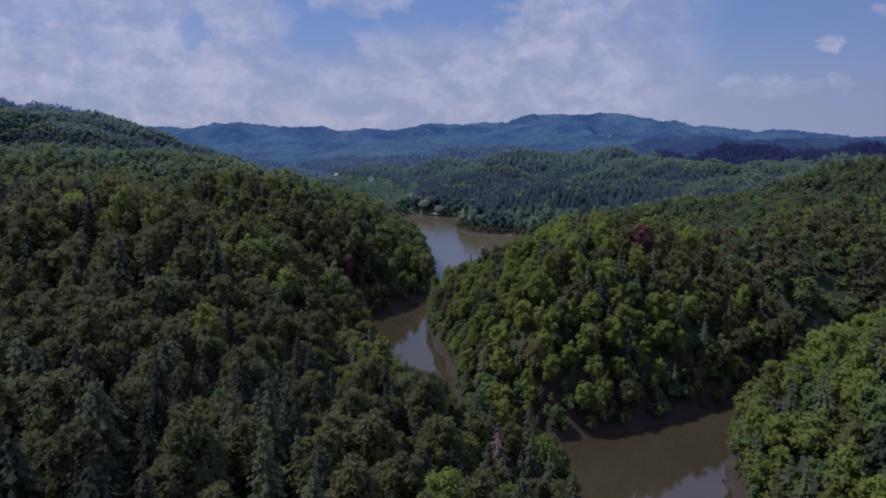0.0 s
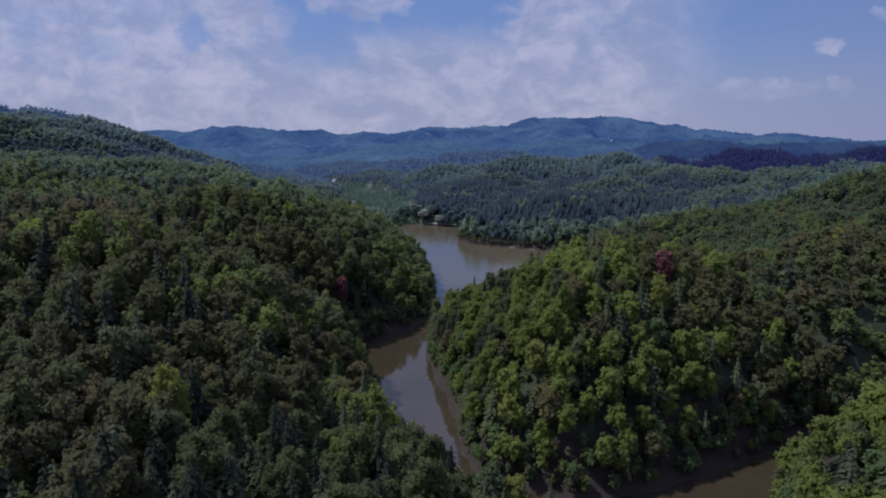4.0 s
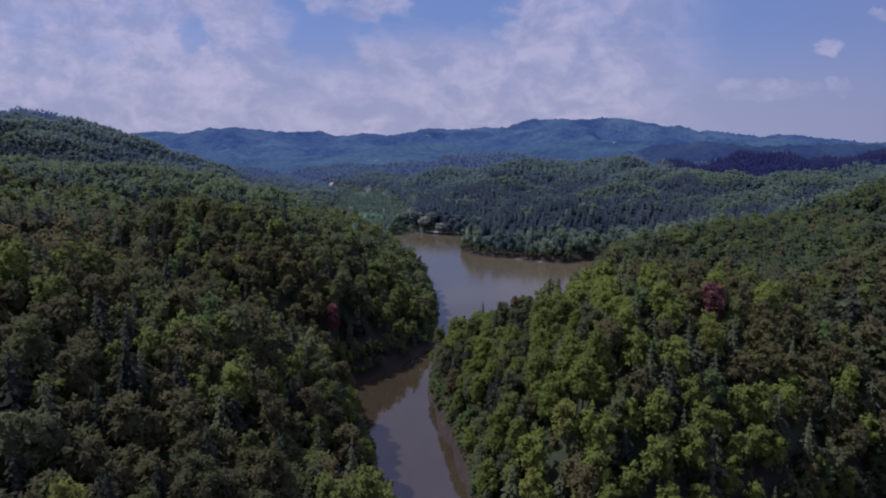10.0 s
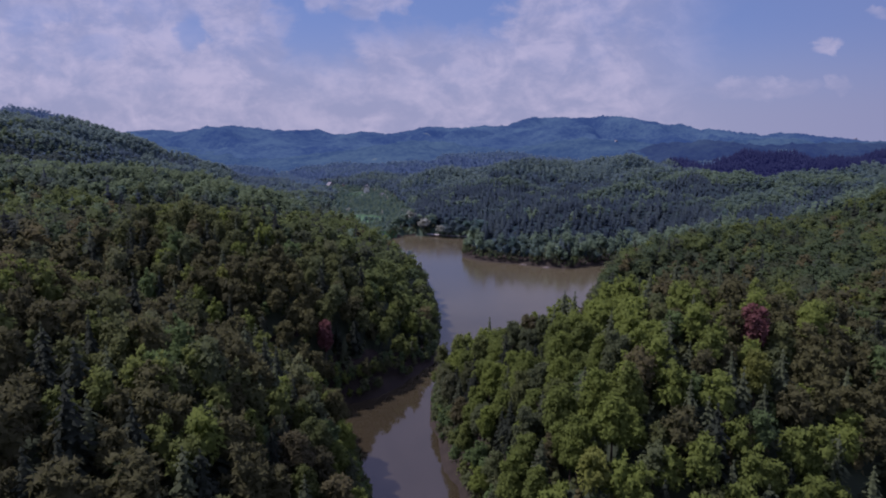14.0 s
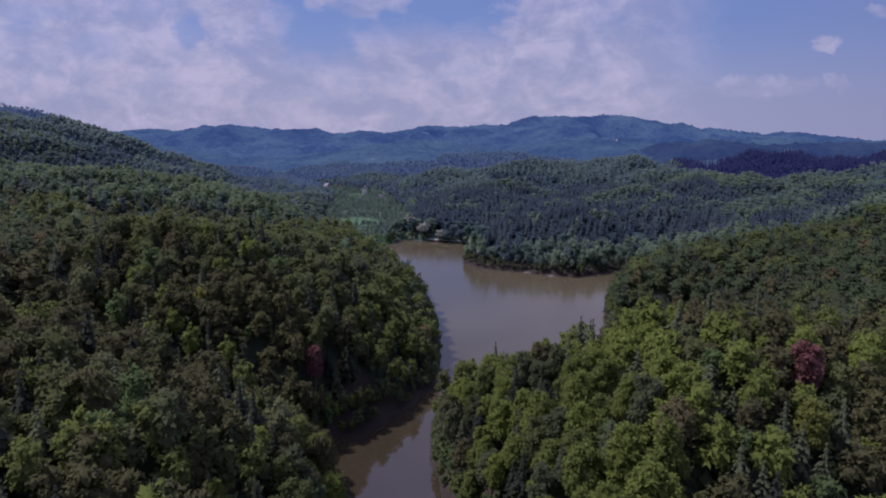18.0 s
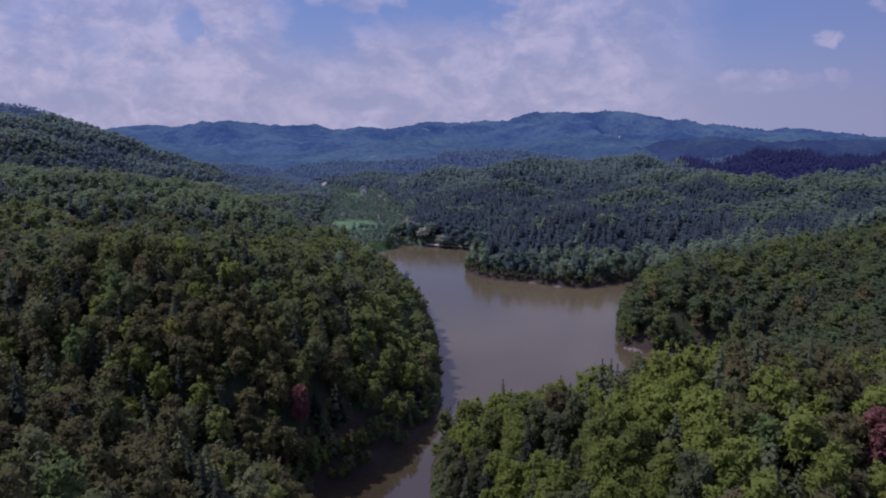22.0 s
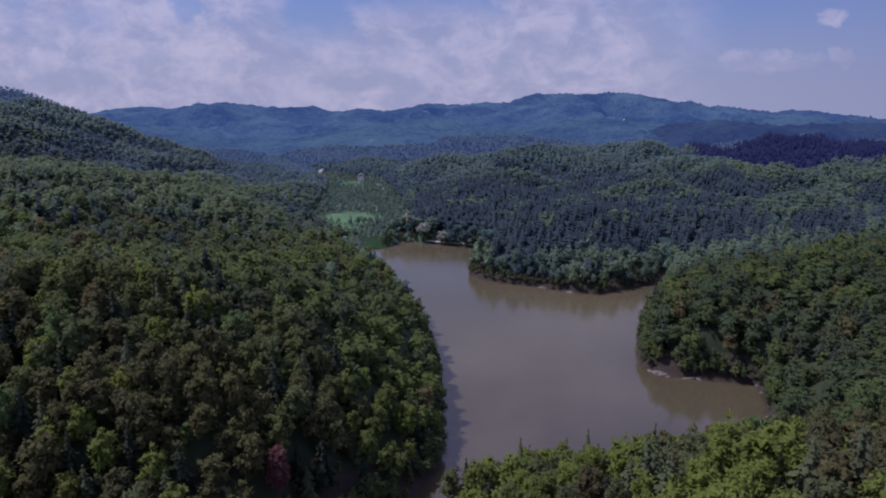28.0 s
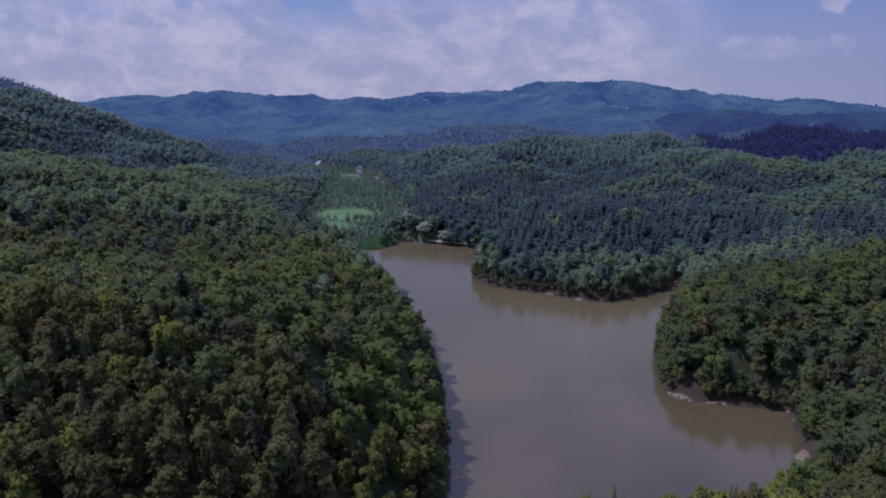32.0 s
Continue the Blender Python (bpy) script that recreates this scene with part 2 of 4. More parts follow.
# ---- the plan ----
# Shore of the reservoir as a closed line, seen from above.
LEFT_SHORE = [(95, -240), (74, -60), (62, 40), (40, 85), (31, 108), (29, 126), (2, 152), (-14, 180), (-20, 208), (-28, 236), (-35, 248), (-40, 260), (-36, 270), (-28, 271), (-18, 285), (-11, 298), (-5, 309),
              (-3.5, 330), (-4, 362), (-8, 400), (-17, 440), (-28, 478), (-50, 528), (-60, 575), (-63, 597)]
FAR_SHORE = [(-42, 605), (-37, 620), (-13, 615), (12, 606), (25, 598), (16, 560), (14, 521), (27, 506), (55, 494), (70, 484), (85, 481),
             (101, 489), (120, 499), (136, 517)]
RIGHT_SHORE = [(128, 490), (108, 458), (91, 424), (85, 406), (79, 383), (84, 373), (99, 369), (118, 364), (114, 350), (106, 334), (95, 317),
               (74, 304), (45, 299), (20, 297), (4, 292), (-5, 285), (-5, 254), (1, 224), (6.5, 200), (6.5, 180), (13, 164), (33, 157), (49, 160), (64, 166), (86, 177), (112, 190), (150, 196),
               (150, 186), (108, 176), (84, 160), (73, 140), (69, 118), (78, 85), (92, 40), (108, -60), (140, -240)]
SHORE = np.array(LEFT_SHORE + FAR_SHORE + RIGHT_SHORE, float)
# The flat valley floor beyond the far shore: centre line and half width.
VALLEY = [(-74, 606, 24), (-82, 650, 36), (-80, 700, 46), (-90, 800, 43), (-104, 900, 38), (-126, 1000, 36), (-215, 1090, 26), (-330, 1320, 16), (-380, 1600, 20)]
# Mown meadows on the valley floor: place and half widths.
MEADOWS = [(-98, 662, 24, 24), (-92, 722, 27, 28), (-62, 613, 20, 9), (-124, 985, 20, 30), (-215, 1090, 40, 12), (-318, 1300, 16, 10)]
# How high the land goes away from the shore, round these spots.
# the wooded headland on the west side
WEST_BANK = [(-60, 60, 40), (-52, 120, 41), (-3, 138, 30), (-22, 166, 30), (-70, 206, 66), (-44, 204, 66), (-140, 190, 46), (-62, 252, 44), (-120, 250, 36), (-85, 312, 70),
             (-170, 325, 51), (-230, 240, 55), (-70, 390, 34), (-130, 425, 25), (-220, 420, 34), (-110, 520, 39), (-190, 550, 52), (-300, 560, 58), (-300, 150, 60)]
# the two peninsulas on the east side
PENINSULAS = [(66, 206, 53), (17, 280, 3), (45, 282, -10), (86, 286, -2), (42, 240, 77), (18, 236, 72), (72, 244, 61), (105, 246, 49), (118, 304, 18),
              (140, 236, 45), (200, 300, 49), (120, 110, 40), (250, 120, 55), (110, 395, 31), (160, 345, 26)]
# the cape and the hills behind it
HEAD_HILLS = [(200, 430, 23), (330, 480, 56), (130, 550, 11), (150, 640, 18), (60, 640, 20), (20, 760, 26), (100, 880, 6), (110, 1010, 40), (300, 940, 44),
              (200, 780, 26), (345, 1075, 30), (430, 930, -34), (530, 1070, 62), (650, 1080, 39), (393, 763, 48), (600, 760, 17), (620, 940, 11), (0, 1150, 3),
              (800, 1080, 53), (1000, 1150, 51), (500, 600, 43), (330, 660, 8), (260, 560, 14), (60, 1310, 40), (160, 1330, 46), (260, 1290, 20), (-60, 1250, 14),
              (-160, 1360, 20), (520, 1350, 30), (800, 1400, 30), (250, 860, 4), (190, 950, 0), (400, 850, 2), (60, 690, 24), (150, 720, 6), (480, 820, 4), (235, 955, 56), (335, 880, 56), (400, 770, 40)]
# the hills west of the valley
VALLEY_HILLS = [(-125, 615, 10), (-190, 780, 18), (-230, 680, 24), (-300, 820, 21), (-484, 960, 78), (-370, 915, 31), (-310, 905, 6), (-255, 905, -4), (-620, 980, 111),
                (-800, 900, 95), (-420, 700, 47), (-250, 1150, 4), (-640, 1290, 40), (-750, 1300, 100), (-870, 1330, 138), (-1000, 1330, 140), (-560, 1330, 14), (-450, 1250, 18),
                (-480, 1400, 10)]
LAND = WEST_BANK + PENINSULAS + HEAD_HILLS + VALLEY_HILLS
# Round tops grown with light broadleaf wood among the spruce: place and half widths.
BROADLEAF_TOPS = [(235, 945, 90, 62), (335, 868, 72, 56), (402, 765, 70, 46), (-5, 975, 48, 40), (75, 805, 46, 24), (130, 1010, 46, 40), (170, 700, 40, 22), (290, 640, 60, 34)]


# Rises and hollows among the hills: place, half widths, metres.
RISES = [(372, 800, 40, 75, -15), (440, 780, 40, 60, -6), (355, 950, 50, 60, -10), (440, 1130, 55, 60, -34), (490, 1165, 40, 45, -14), (555, 1100, 55, 45, 6), (650, 1100, 40, 50, -8),
         (530, 1320, 110, 110, -30), (810, 1320, 80, 110, -34), (19, 116, 13, 14, 6), (-6, 142, 10, 9, -3),
         (-46, 281, 16, 16, 22), (32, 262, 12, 12, 3), (46, 250, 14, 16, 5), (62, 246, 14, 18, 4), (84, 244, 16, 18, 4)]


def shore_distance(p):
    """Metres from the shore: over land positive, over water negative."""
    a, b = SHORE, np.roll(SHORE, -1, 0)
    best, inside = np.full(len(p), 1e9), np.zeros(len(p), bool)
    for (ax, ay), (bx, by) in zip(a, b):
        dx, dy = bx - ax, by - ay
        s = np.clip(((p[:, 0] - ax) * dx + (p[:, 1] - ay) * dy) / (dx * dx + dy * dy), 0, 1)
        best = np.minimum(best, np.hypot(p[:, 0] - ax - s * dx, p[:, 1] - ay - s * dy))
        if ay != by:
            cross = ax + (p[:, 1] - ay) * dx / dy
            inside ^= ((ay > p[:, 1]) != (by > p[:, 1])) & (p[:, 0] < cross)
    return np.where(inside, -best, best)


def valley_distance(p):
    best = np.full(len(p), 1e9)
    for (ax, ay, ar), (bx, by, br) in zip(VALLEY, VALLEY[1:]):
        dx, dy = bx - ax, by - ay
        s = np.clip(((p[:, 0] - ax) * dx + (p[:, 1] - ay) * dy) / (dx * dx + dy * dy), 0, 1)
        best = np.minimum(best, np.hypot(p[:, 0] - ax - s * dx, p[:, 1] - ay - s * dy) - (ar + s * (br - ar)))
    return best


def waves(p, size, seed, octaves=3):
    """Smooth random swells between about -1 and 1."""
    rng, out, amp = np.random.default_rng(seed), np.zeros(len(p)), 1.0
    for _ in range(octaves):
        for _ in range(5):
            turn, shift = rng.uniform(0, 6.283), rng.uniform(0, 6.283)
            w = 6.283 / (size * rng.uniform(0.75, 1.4))
            out += amp * 0.32 * np.sin(w * (p[:, 0] * math.cos(turn) + p[:, 1] * math.sin(turn)) + shift)
        size, amp = size * 0.45, amp * 0.5
    return out


def crest_of(p):
    """0 in the bottom of a side valley, 1 on a crest."""
    bent = p + 9 * np.c_[waves(p, 70, 71, 1), waves(p, 70, 72, 1)]
    swell = np.sqrt(waves(bent, 150, 5, 1) ** 2 + 0.03)
    return 1 - np.clip(1 - swell * 1.2, 0, 1) ** 2


def land_height(p):
    p = np.asarray(p, float)
    d = shore_distance(p)
    low = np.minimum(d, valley_distance(p))
    top, weight = np.zeros(len(p)), np.full(len(p), 1e-9)
    for x, y, h in LAND:
        reach = 18 + (0.075 if y < 600 else 0.055) * max(y, 0)
        w = np.exp(-((p[:, 0] - x) ** 2 + (p[:, 1] - y) ** 2) / (2 * reach * reach)) + 1e-7
        top, weight = top + w * h, weight + w
    broad = crest_of(p * 0.45 + 300)
    roll = np.clip((p[:, 1] - 520) / 160, 0, 1) * np.clip((p[:, 0] + 450) / 100, 0, 1)
    cap = top / weight * (0.80 + 0.26 * crest_of(p)) * (1 + roll * (0.40 * broad - 0.26)) + 1.1 * waves(p, 46, 6, 2)
    for x, y, rx, ry in BROADLEAF_TOPS:
        cap = cap + 13 * np.exp(-((p[:, 0] - x) / rx) ** 2 - ((p[:, 1] - y) / ry) ** 2)
    cap = cap - 32 * np.exp(-((p[:, 0] + 92) / 85) ** 2 - ((p[:, 1] - 247 - 0.06 * (p[:, 0] + 92)) / 17) ** 2)      # the side valley behind the west bank's first hill
    for x, y, rx, ry, dz in RISES:
        cap = cap + dz * np.exp(-((p[:, 0] - x) / rx) ** 2 - ((p[:, 1] - y) / ry) ** 2)
    gully = np.abs(waves(p + 14 * np.c_[waves(p, 90, 96, 1), waves(p, 90, 97, 1)], 190, 93, 1))
    cap = cap + roll * (15 * np.sqrt(gully ** 2 + 0.01) - 7.5) * np.clip(cap / 18, 0, 1)
    cap = cap * (1 - 0.9 * np.clip((p[:, 1] - 1390) / 170, 0, 1))
    up = cap * (1 - np.exp(-np.maximum(low, 0) / 34)) + 0.9
    h = np.where(low > 0, up, 0.9)
    return np.where(d < 0, np.maximum(-5.0, 0.35 * d), np.where(d < 2.5, h * np.clip(d / 2.5, 0, 1) + 0.1, h))


# ---- building helpers ----
def mesh_of(name, verts, faces, mats, index=None, smooth=False):
    """A mesh from arrays: verts (n, 3), faces (m, k) of one corner count."""
    me = bpy.data.meshes.new(name)
    verts, faces = np.asarray(verts, np.float32), np.asarray(faces, np.int32)
    me.vertices.add(len(verts))
    me.vertices.foreach_set("co", verts.ravel())
    me.loops.add(faces.size)
    me.loops.foreach_set("vertex_index", faces.ravel())
    me.polygons.add(len(faces))
    me.polygons.foreach_set("loop_start", np.arange(0, faces.size, faces.shape[1], dtype=np.int32))
    for m in mats:
        me.materials.append(m)
    if index is not None:
        me.polygons.foreach_set("material_index", np.asarray(index, np.int32))
    me.polygons.foreach_set("use_smooth", np.full(len(faces), smooth))
    me.update(calc_edges=True)
    return me


def round_off(me, normals):
    """Lets leaves catch the light by the side of the crown that they sit on."""
    at = me.attributes.new("custom_normal", "FLOAT_VECTOR", "POINT")
    at.data.foreach_set("vector", np.asarray(normals, np.float32).ravel())
    me.polygons.foreach_set("use_smooth", np.ones(len(me.polygons), bool))


def grid_faces(nx, ny):
    i = np.arange(nx * ny).reshape(ny, nx)
    return np.stack([i[:-1, :-1], i[:-1, 1:], i[1:, 1:], i[1:, :-1]], -1).reshape(-1, 4)


def part(name, bm, mat, parent, label=""):
    me = bpy.data.meshes.new(name)
    bm.to_mesh(me)
    bm.free()
    me.materials.append(mat)
    ob = new(name, me)
    ob.parent = parent
    return tagged(ob, label)


# ---- ground and water ----
def steps(lo, hi, near_lo, near_hi, fine):
    mid = list(np.arange(near_lo, near_hi + 0.1, fine))
    step, right = fine, []
    at = near_hi
    while at < hi:
        step *= 1.04
        at += step
        right.append(min(at, hi))
    step, left, at = fine, [], near_lo
    while at > lo:
        step *= 1.04
        at -= step
        left.append(max(at, lo))
    return np.array(left[::-1] + mid + right)


gx, gy = steps(-4700, 4700, -900, 800, 5.5), steps(-900, 4700, 20, 1440, 5.0)
flat = np.stack(np.meshgrid(gx, gy), -1).reshape(-1, 2)
ground_z = land_height(flat)
faces = grid_faces(len(gx), len(gy))
mid = flat[faces].mean(1)
floor_of = np.where(((valley_distance(mid) < 3) | ((mid[:, 1] > 594) & (np.abs(mid[:, 0] + 8) < 38) & (shore_distance(mid) < 12))) & (shore_distance(mid) > 0.3), 3, 0)
for x, y, rx, ry in MEADOWS:
    floor_of = np.where((floor_of == 3) & (np.hypot((mid[:, 0] - x) / rx, (mid[:, 1] - y) / ry) < 1.15), 1, floor_of)
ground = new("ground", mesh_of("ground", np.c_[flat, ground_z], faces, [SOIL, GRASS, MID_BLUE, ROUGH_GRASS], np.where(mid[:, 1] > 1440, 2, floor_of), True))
tagged(ground, "dark forest floor with a green valley meadow beyond the lake", "ground", kind="structure")

water = new("water", mesh_of("water", [(-120, -260, 0), (190, -260, 0), (190, 660, 0), (-120, 660, 0)], [(0, 1, 2, 3)], [WATER]))
tagged(water, "calm muddy brown reservoir water reflecting sky and wooded banks", "lake", kind="structure")


# ---- distant hills ----
def ridge_height(p, xs, tops, y_front, y_top, y_back, seed):
    along = np.c_[p[:, 0], p[:, 1] * 0.2]
    crest = np.interp(p[:, 0], xs, tops) + 4 * np.abs(waves(along, 230, seed, 2)) + 3 * np.abs(waves(along, 90, seed + 5, 1)) - 3.5
    s = np.where(p[:, 1] < y_top, (p[:, 1] - y_front) / (y_top - y_front), (y_back - p[:, 1]) / (y_back - y_top))
    s = np.clip(s, 0, 1)
    bent = np.c_[p[:, 0] + 70 * waves(p, 400, seed + 3, 2), p[:, 1] * 0.30 + 0.25 * p[:, 0]]
    spur = 1 - 2.2 * np.abs(waves(bent, 420, seed + 1, 2))                      # long rounded spurs with sharp side valleys between them
    h = crest * s ** 0.85 * (1 + 0.62 * spur * (1 - s) ** 0.7 * np.clip(s * 4, 0, 1)) - 6 + 8 * np.clip(s * 9, 0, 1)
    return h + 2.5 * waves(p, 55, seed + 2, 2) * np.clip(s * 4, 0.1, 1)


def distant_ridge(name, xs, tops, y_front, y_top, y_back, mat, label, seed, step=14.0):
    """A wooded range with spurs and side valleys: it climbs from the front to its crest and falls away behind."""
    x = np.arange(xs[0], xs[-1] + 1, step)
    y = np.concatenate([np.linspace(y_front, y_top, 60), np.linspace(y_top, y_back, 14)[1:]])
    p = np.stack(np.meshgrid(x, y), -1).reshape(-1, 2)
    h = ridge_height(p, xs, tops, y_front, y_top, y_back, seed) + np.random.default_rng(seed).normal(0, 1.3, len(p))
    ob = new(name, mesh_of(name, np.c_[p, h], grid_faces(len(x), len(y)), [mat], smooth=True))
    tagged(ob, label, "hills", kind="structure")
    return lambda x, y: float(ridge_height(np.array([[x, y]], float), xs, tops, y_front, y_top, y_back, seed)[0])


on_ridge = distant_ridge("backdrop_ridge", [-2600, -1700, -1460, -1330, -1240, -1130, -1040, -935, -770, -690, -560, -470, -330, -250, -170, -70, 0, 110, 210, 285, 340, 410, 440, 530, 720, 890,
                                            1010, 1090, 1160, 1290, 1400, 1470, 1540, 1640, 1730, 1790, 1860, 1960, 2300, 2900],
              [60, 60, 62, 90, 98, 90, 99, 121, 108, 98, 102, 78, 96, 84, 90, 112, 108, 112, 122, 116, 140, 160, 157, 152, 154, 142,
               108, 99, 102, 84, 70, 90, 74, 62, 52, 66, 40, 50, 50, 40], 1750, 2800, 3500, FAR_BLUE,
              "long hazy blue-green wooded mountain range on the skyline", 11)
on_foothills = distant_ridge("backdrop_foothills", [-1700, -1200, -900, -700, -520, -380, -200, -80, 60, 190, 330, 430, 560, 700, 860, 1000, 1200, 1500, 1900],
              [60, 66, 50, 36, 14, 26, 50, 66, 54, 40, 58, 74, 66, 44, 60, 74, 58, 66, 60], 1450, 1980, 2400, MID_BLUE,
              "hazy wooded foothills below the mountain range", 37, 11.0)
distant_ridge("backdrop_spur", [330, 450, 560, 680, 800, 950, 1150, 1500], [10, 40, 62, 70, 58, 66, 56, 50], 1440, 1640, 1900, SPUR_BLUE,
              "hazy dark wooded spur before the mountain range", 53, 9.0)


# ---- trees ----
def unit_ico(sub):
    bm = bmesh.new()
    bmesh.ops.create_icosphere(bm, subdivisions=sub, radius=1.0)
    bm.verts.ensure_lookup_table()
    v = np.array([w.co[:] for w in bm.verts])
    f = np.array([[w.index for w in q.verts] for q in bm.faces])
    bm.free()
    return v, f


ICO1 = unit_ico(1)


def unit(v):
    return v / np.maximum(np.linalg.norm(v, axis=-1, keepdims=True), 1e-9)


def leaf_triangles(c, n, size, rng):
    """One leafy spray at each place c: it reaches outwards along n and lies mostly flat."""
    a = unit(n * 0.75 + rng.normal(0, 0.55, n.shape) + (0, 0, -0.1))
    b = unit(np.cross(a, rng.normal(0, 0.5, n.shape) + (0, 0, 1.0)))
    s = size * rng.uniform(0.6, 1.4, (len(c), 1))
    droop = np.array([0, 0, 0.3]) * s
    return np.stack([c + a * s * 1.25 - droop, c - a * s * 0.5 + b * s * rng.uniform(0.45, 0.85, (len(c), 1)),
                     c - a * s * 0.5 - b * s * rng.uniform(0.45, 0.85, (len(c), 1))], 1)


def broadleaf(seed, leaves, size, core, lobes=8):
    """A round-headed tree about 15 m high: overlapping domes of foliage. Returns triangles (n, 3, 3)."""
    rng = np.random.default_rng(seed)
    wide, tall, taper = rng.uniform(2.7, 3.6), rng.uniform(5.1, 6.4), rng.uniform(0.0, 0.6)
    centre = np.array([0, 0, 15.6 - tall])
    c, r = [centre + (0, 0, -1.2), centre + (0.3, -0.2, 1.9)], [wide * 0.78, wide * 0.56]
    for i in range(lobes):
        turn, up = 6.283 * (i * 0.382 + rng.uniform(-0.07, 0.07)), -0.55 + 1.45 * (i + rng.uniform(0, 1)) / max(lobes, 1)
        out = math.sqrt(max(0.0, 1 - up * up))
        rad = rng.uniform(0.24, 0.50) * wide * (1 - 0.35 * max(up, 0))
        far_out = rng.uniform(0.84, 1.16) * (1 - taper * max(up, 0))
        way = np.array([math.cos(turn) * out * (wide * far_out - rad * 0.75), math.sin(turn) * out * (wide * far_out - rad * 0.75), up * (tall * rng.uniform(0.9, 1.08) - rad * 0.8)])
        c.append(centre + way)
        r.append(rad)
    c, r = np.array(c), np.array(r)
    tris = []
    v, f = core
    for cc, rr in zip(c, r):
        w = cc + v * rr * 0.76 * rng.uniform(0.82, 1.14, (len(v), 1)) * (1, 1, 1.05)
        flat = unit(np.cross(w[f][:, 1] - w[f][:, 0], w[f][:, 2] - w[f][:, 0]))
        tris.append(w[f][flat[:, 2] > -0.35])              # the undersides stay open: no one looks up into these crowns
    share = r * r / (r * r).sum()
    pick = rng.choice(len(r), leaves, p=share)
    n = unit(rng.normal(size=(leaves, 3)) + (0, 0, 0.25))
    at = c[pick] + n * (r[pick] * rng.uniform(0.80, 1.20, leaves))[:, None]
    deep = (np.linalg.norm(at[:, None] - c[None], axis=2) < r[None] * 0.8).any(1)
    tris.append(leaf_triangles(at[~deep], unit(n[~deep] + 0.5 * unit((at - centre)[~deep])), size, rng))
    return turned_out(np.concatenate(tris))


def conifer(seed, whorls, arms, sprays, high=16.5, blunt=0.78):
    """A spruce or pine: ragged whorls of drooping boughs, each a row of sprays, round a thin dark core. Returns triangles."""
    rng = np.random.default_rng(seed)
    wide = rng.uniform(3.4, 4.3)
    tris, ring = [], np.linspace(0, 6.283, 5)[:-1]
    for za, ra, zb, rb in ((2.4, 0.40, 8.5, 0.30), (8.5, 0.30, high - 1.0, 0.02)):
        for p, q in zip(ring, np.roll(ring, -1)):
            a, b = (math.cos(p) * ra * wide, math.sin(p) * ra * wide, za), (math.cos(q) * ra * wide, math.sin(q) * ra * wide, za)
            d, e = (math.cos(p) * rb * wide, math.sin(p) * rb * wide, zb), (math.cos(q) * rb * wide, math.sin(q) * rb * wide, zb)
            tris += [(a, b, e), (a, e, d)]
    tris = [np.array(tris)]
    for w in range(whorls):
        s = w / (whorls - 1)
        z, reach = 2.4 + s * (high - 3.2), (wide * (1 - s) ** blunt + 0.3) * rng.uniform(0.8, 1.15)
        turn = rng.uniform(0, 6.283) + 6.283 * np.arange(arms) / arms + rng.normal(0, 0.25, arms)
        length = reach * rng.uniform(0.6, 1.2, arms)
        way, side = np.stack([np.cos(turn), np.sin(turn), 0 * turn], 1), np.stack([-np.sin(turn), np.cos(turn), 0 * turn], 1)
        droop = rng.uniform(0.12, 0.42, arms) * length
        for k in range(sprays):
            f0, f1 = k / sprays, (k + 1.25) / sprays
            half = length * (1.05 - 0.75 * k / sprays) * 2.2 / arms + 0.12
            root = way * (length * f0)[:, None] + (0, 0, 1) * (z + 0.5 * (1 - f0) - droop * f0 ** 2)[:, None]
            tip = way * (length * f1)[:, None] + (0, 0, 1) * (z + 0.3 * (1 - f1) - droop * f1 ** 2 + rng.normal(0, 0.12, arms))[:, None]
            fall = (0, 0, -1) * (0.25 * half + rng.uniform(0, 0.25, arms))[:, None]
            tris += [np.stack([root, tip, (root + tip) / 2 + side * half[:, None] + fall], 1),
                     np.stack([root, (root + tip) / 2 - side * half[:, None] + fall, tip], 1)]
    return turned_out(np.concatenate(tris))


def way_out(tris):
    """Up and out of the crown, for every corner."""
    out = tris - np.array([0, 0, 8.0])
    return unit(0.8 * unit(out) + np.array([0, 0, 0.45]))


def turned_out(tris):
    """The same triangles, each facing out of the crown."""
    flat = np.cross(tris[:, 1] - tris[:, 0], tris[:, 2] - tris[:, 0])
    back = (flat * way_out(tris).mean(1)).sum(1) < 0
    return np.where(back[:, None, None], tris[:, ::-1], tris)


def crown_normals(tris, share):
    """For every corner: the leaf's own normal, drawn towards the way out of the crown."""
    flat = unit(np.cross(tris[:, 1] - tris[:, 0], tris[:, 2] - tris[:, 0]))
    return unit(flat[:, None] * (1 - share) + way_out(tris) * share)


def planted(spacing, x0, x1, y0, y1, seed):
    """Places of a natural wood: a loose jittered pattern."""
    rng = np.random.default_rng(seed)
    x, y = np.arange(x0, x1, spacing), np.arange(y0, y1, spacing * 0.87)
    p = np.stack(np.meshgrid(x, y), -1)
    p[1::2, :, 0] += spacing / 2
    p = p.reshape(-1, 2)
    return p + rng.uniform(-0.44, 0.44, p.shape) * spacing


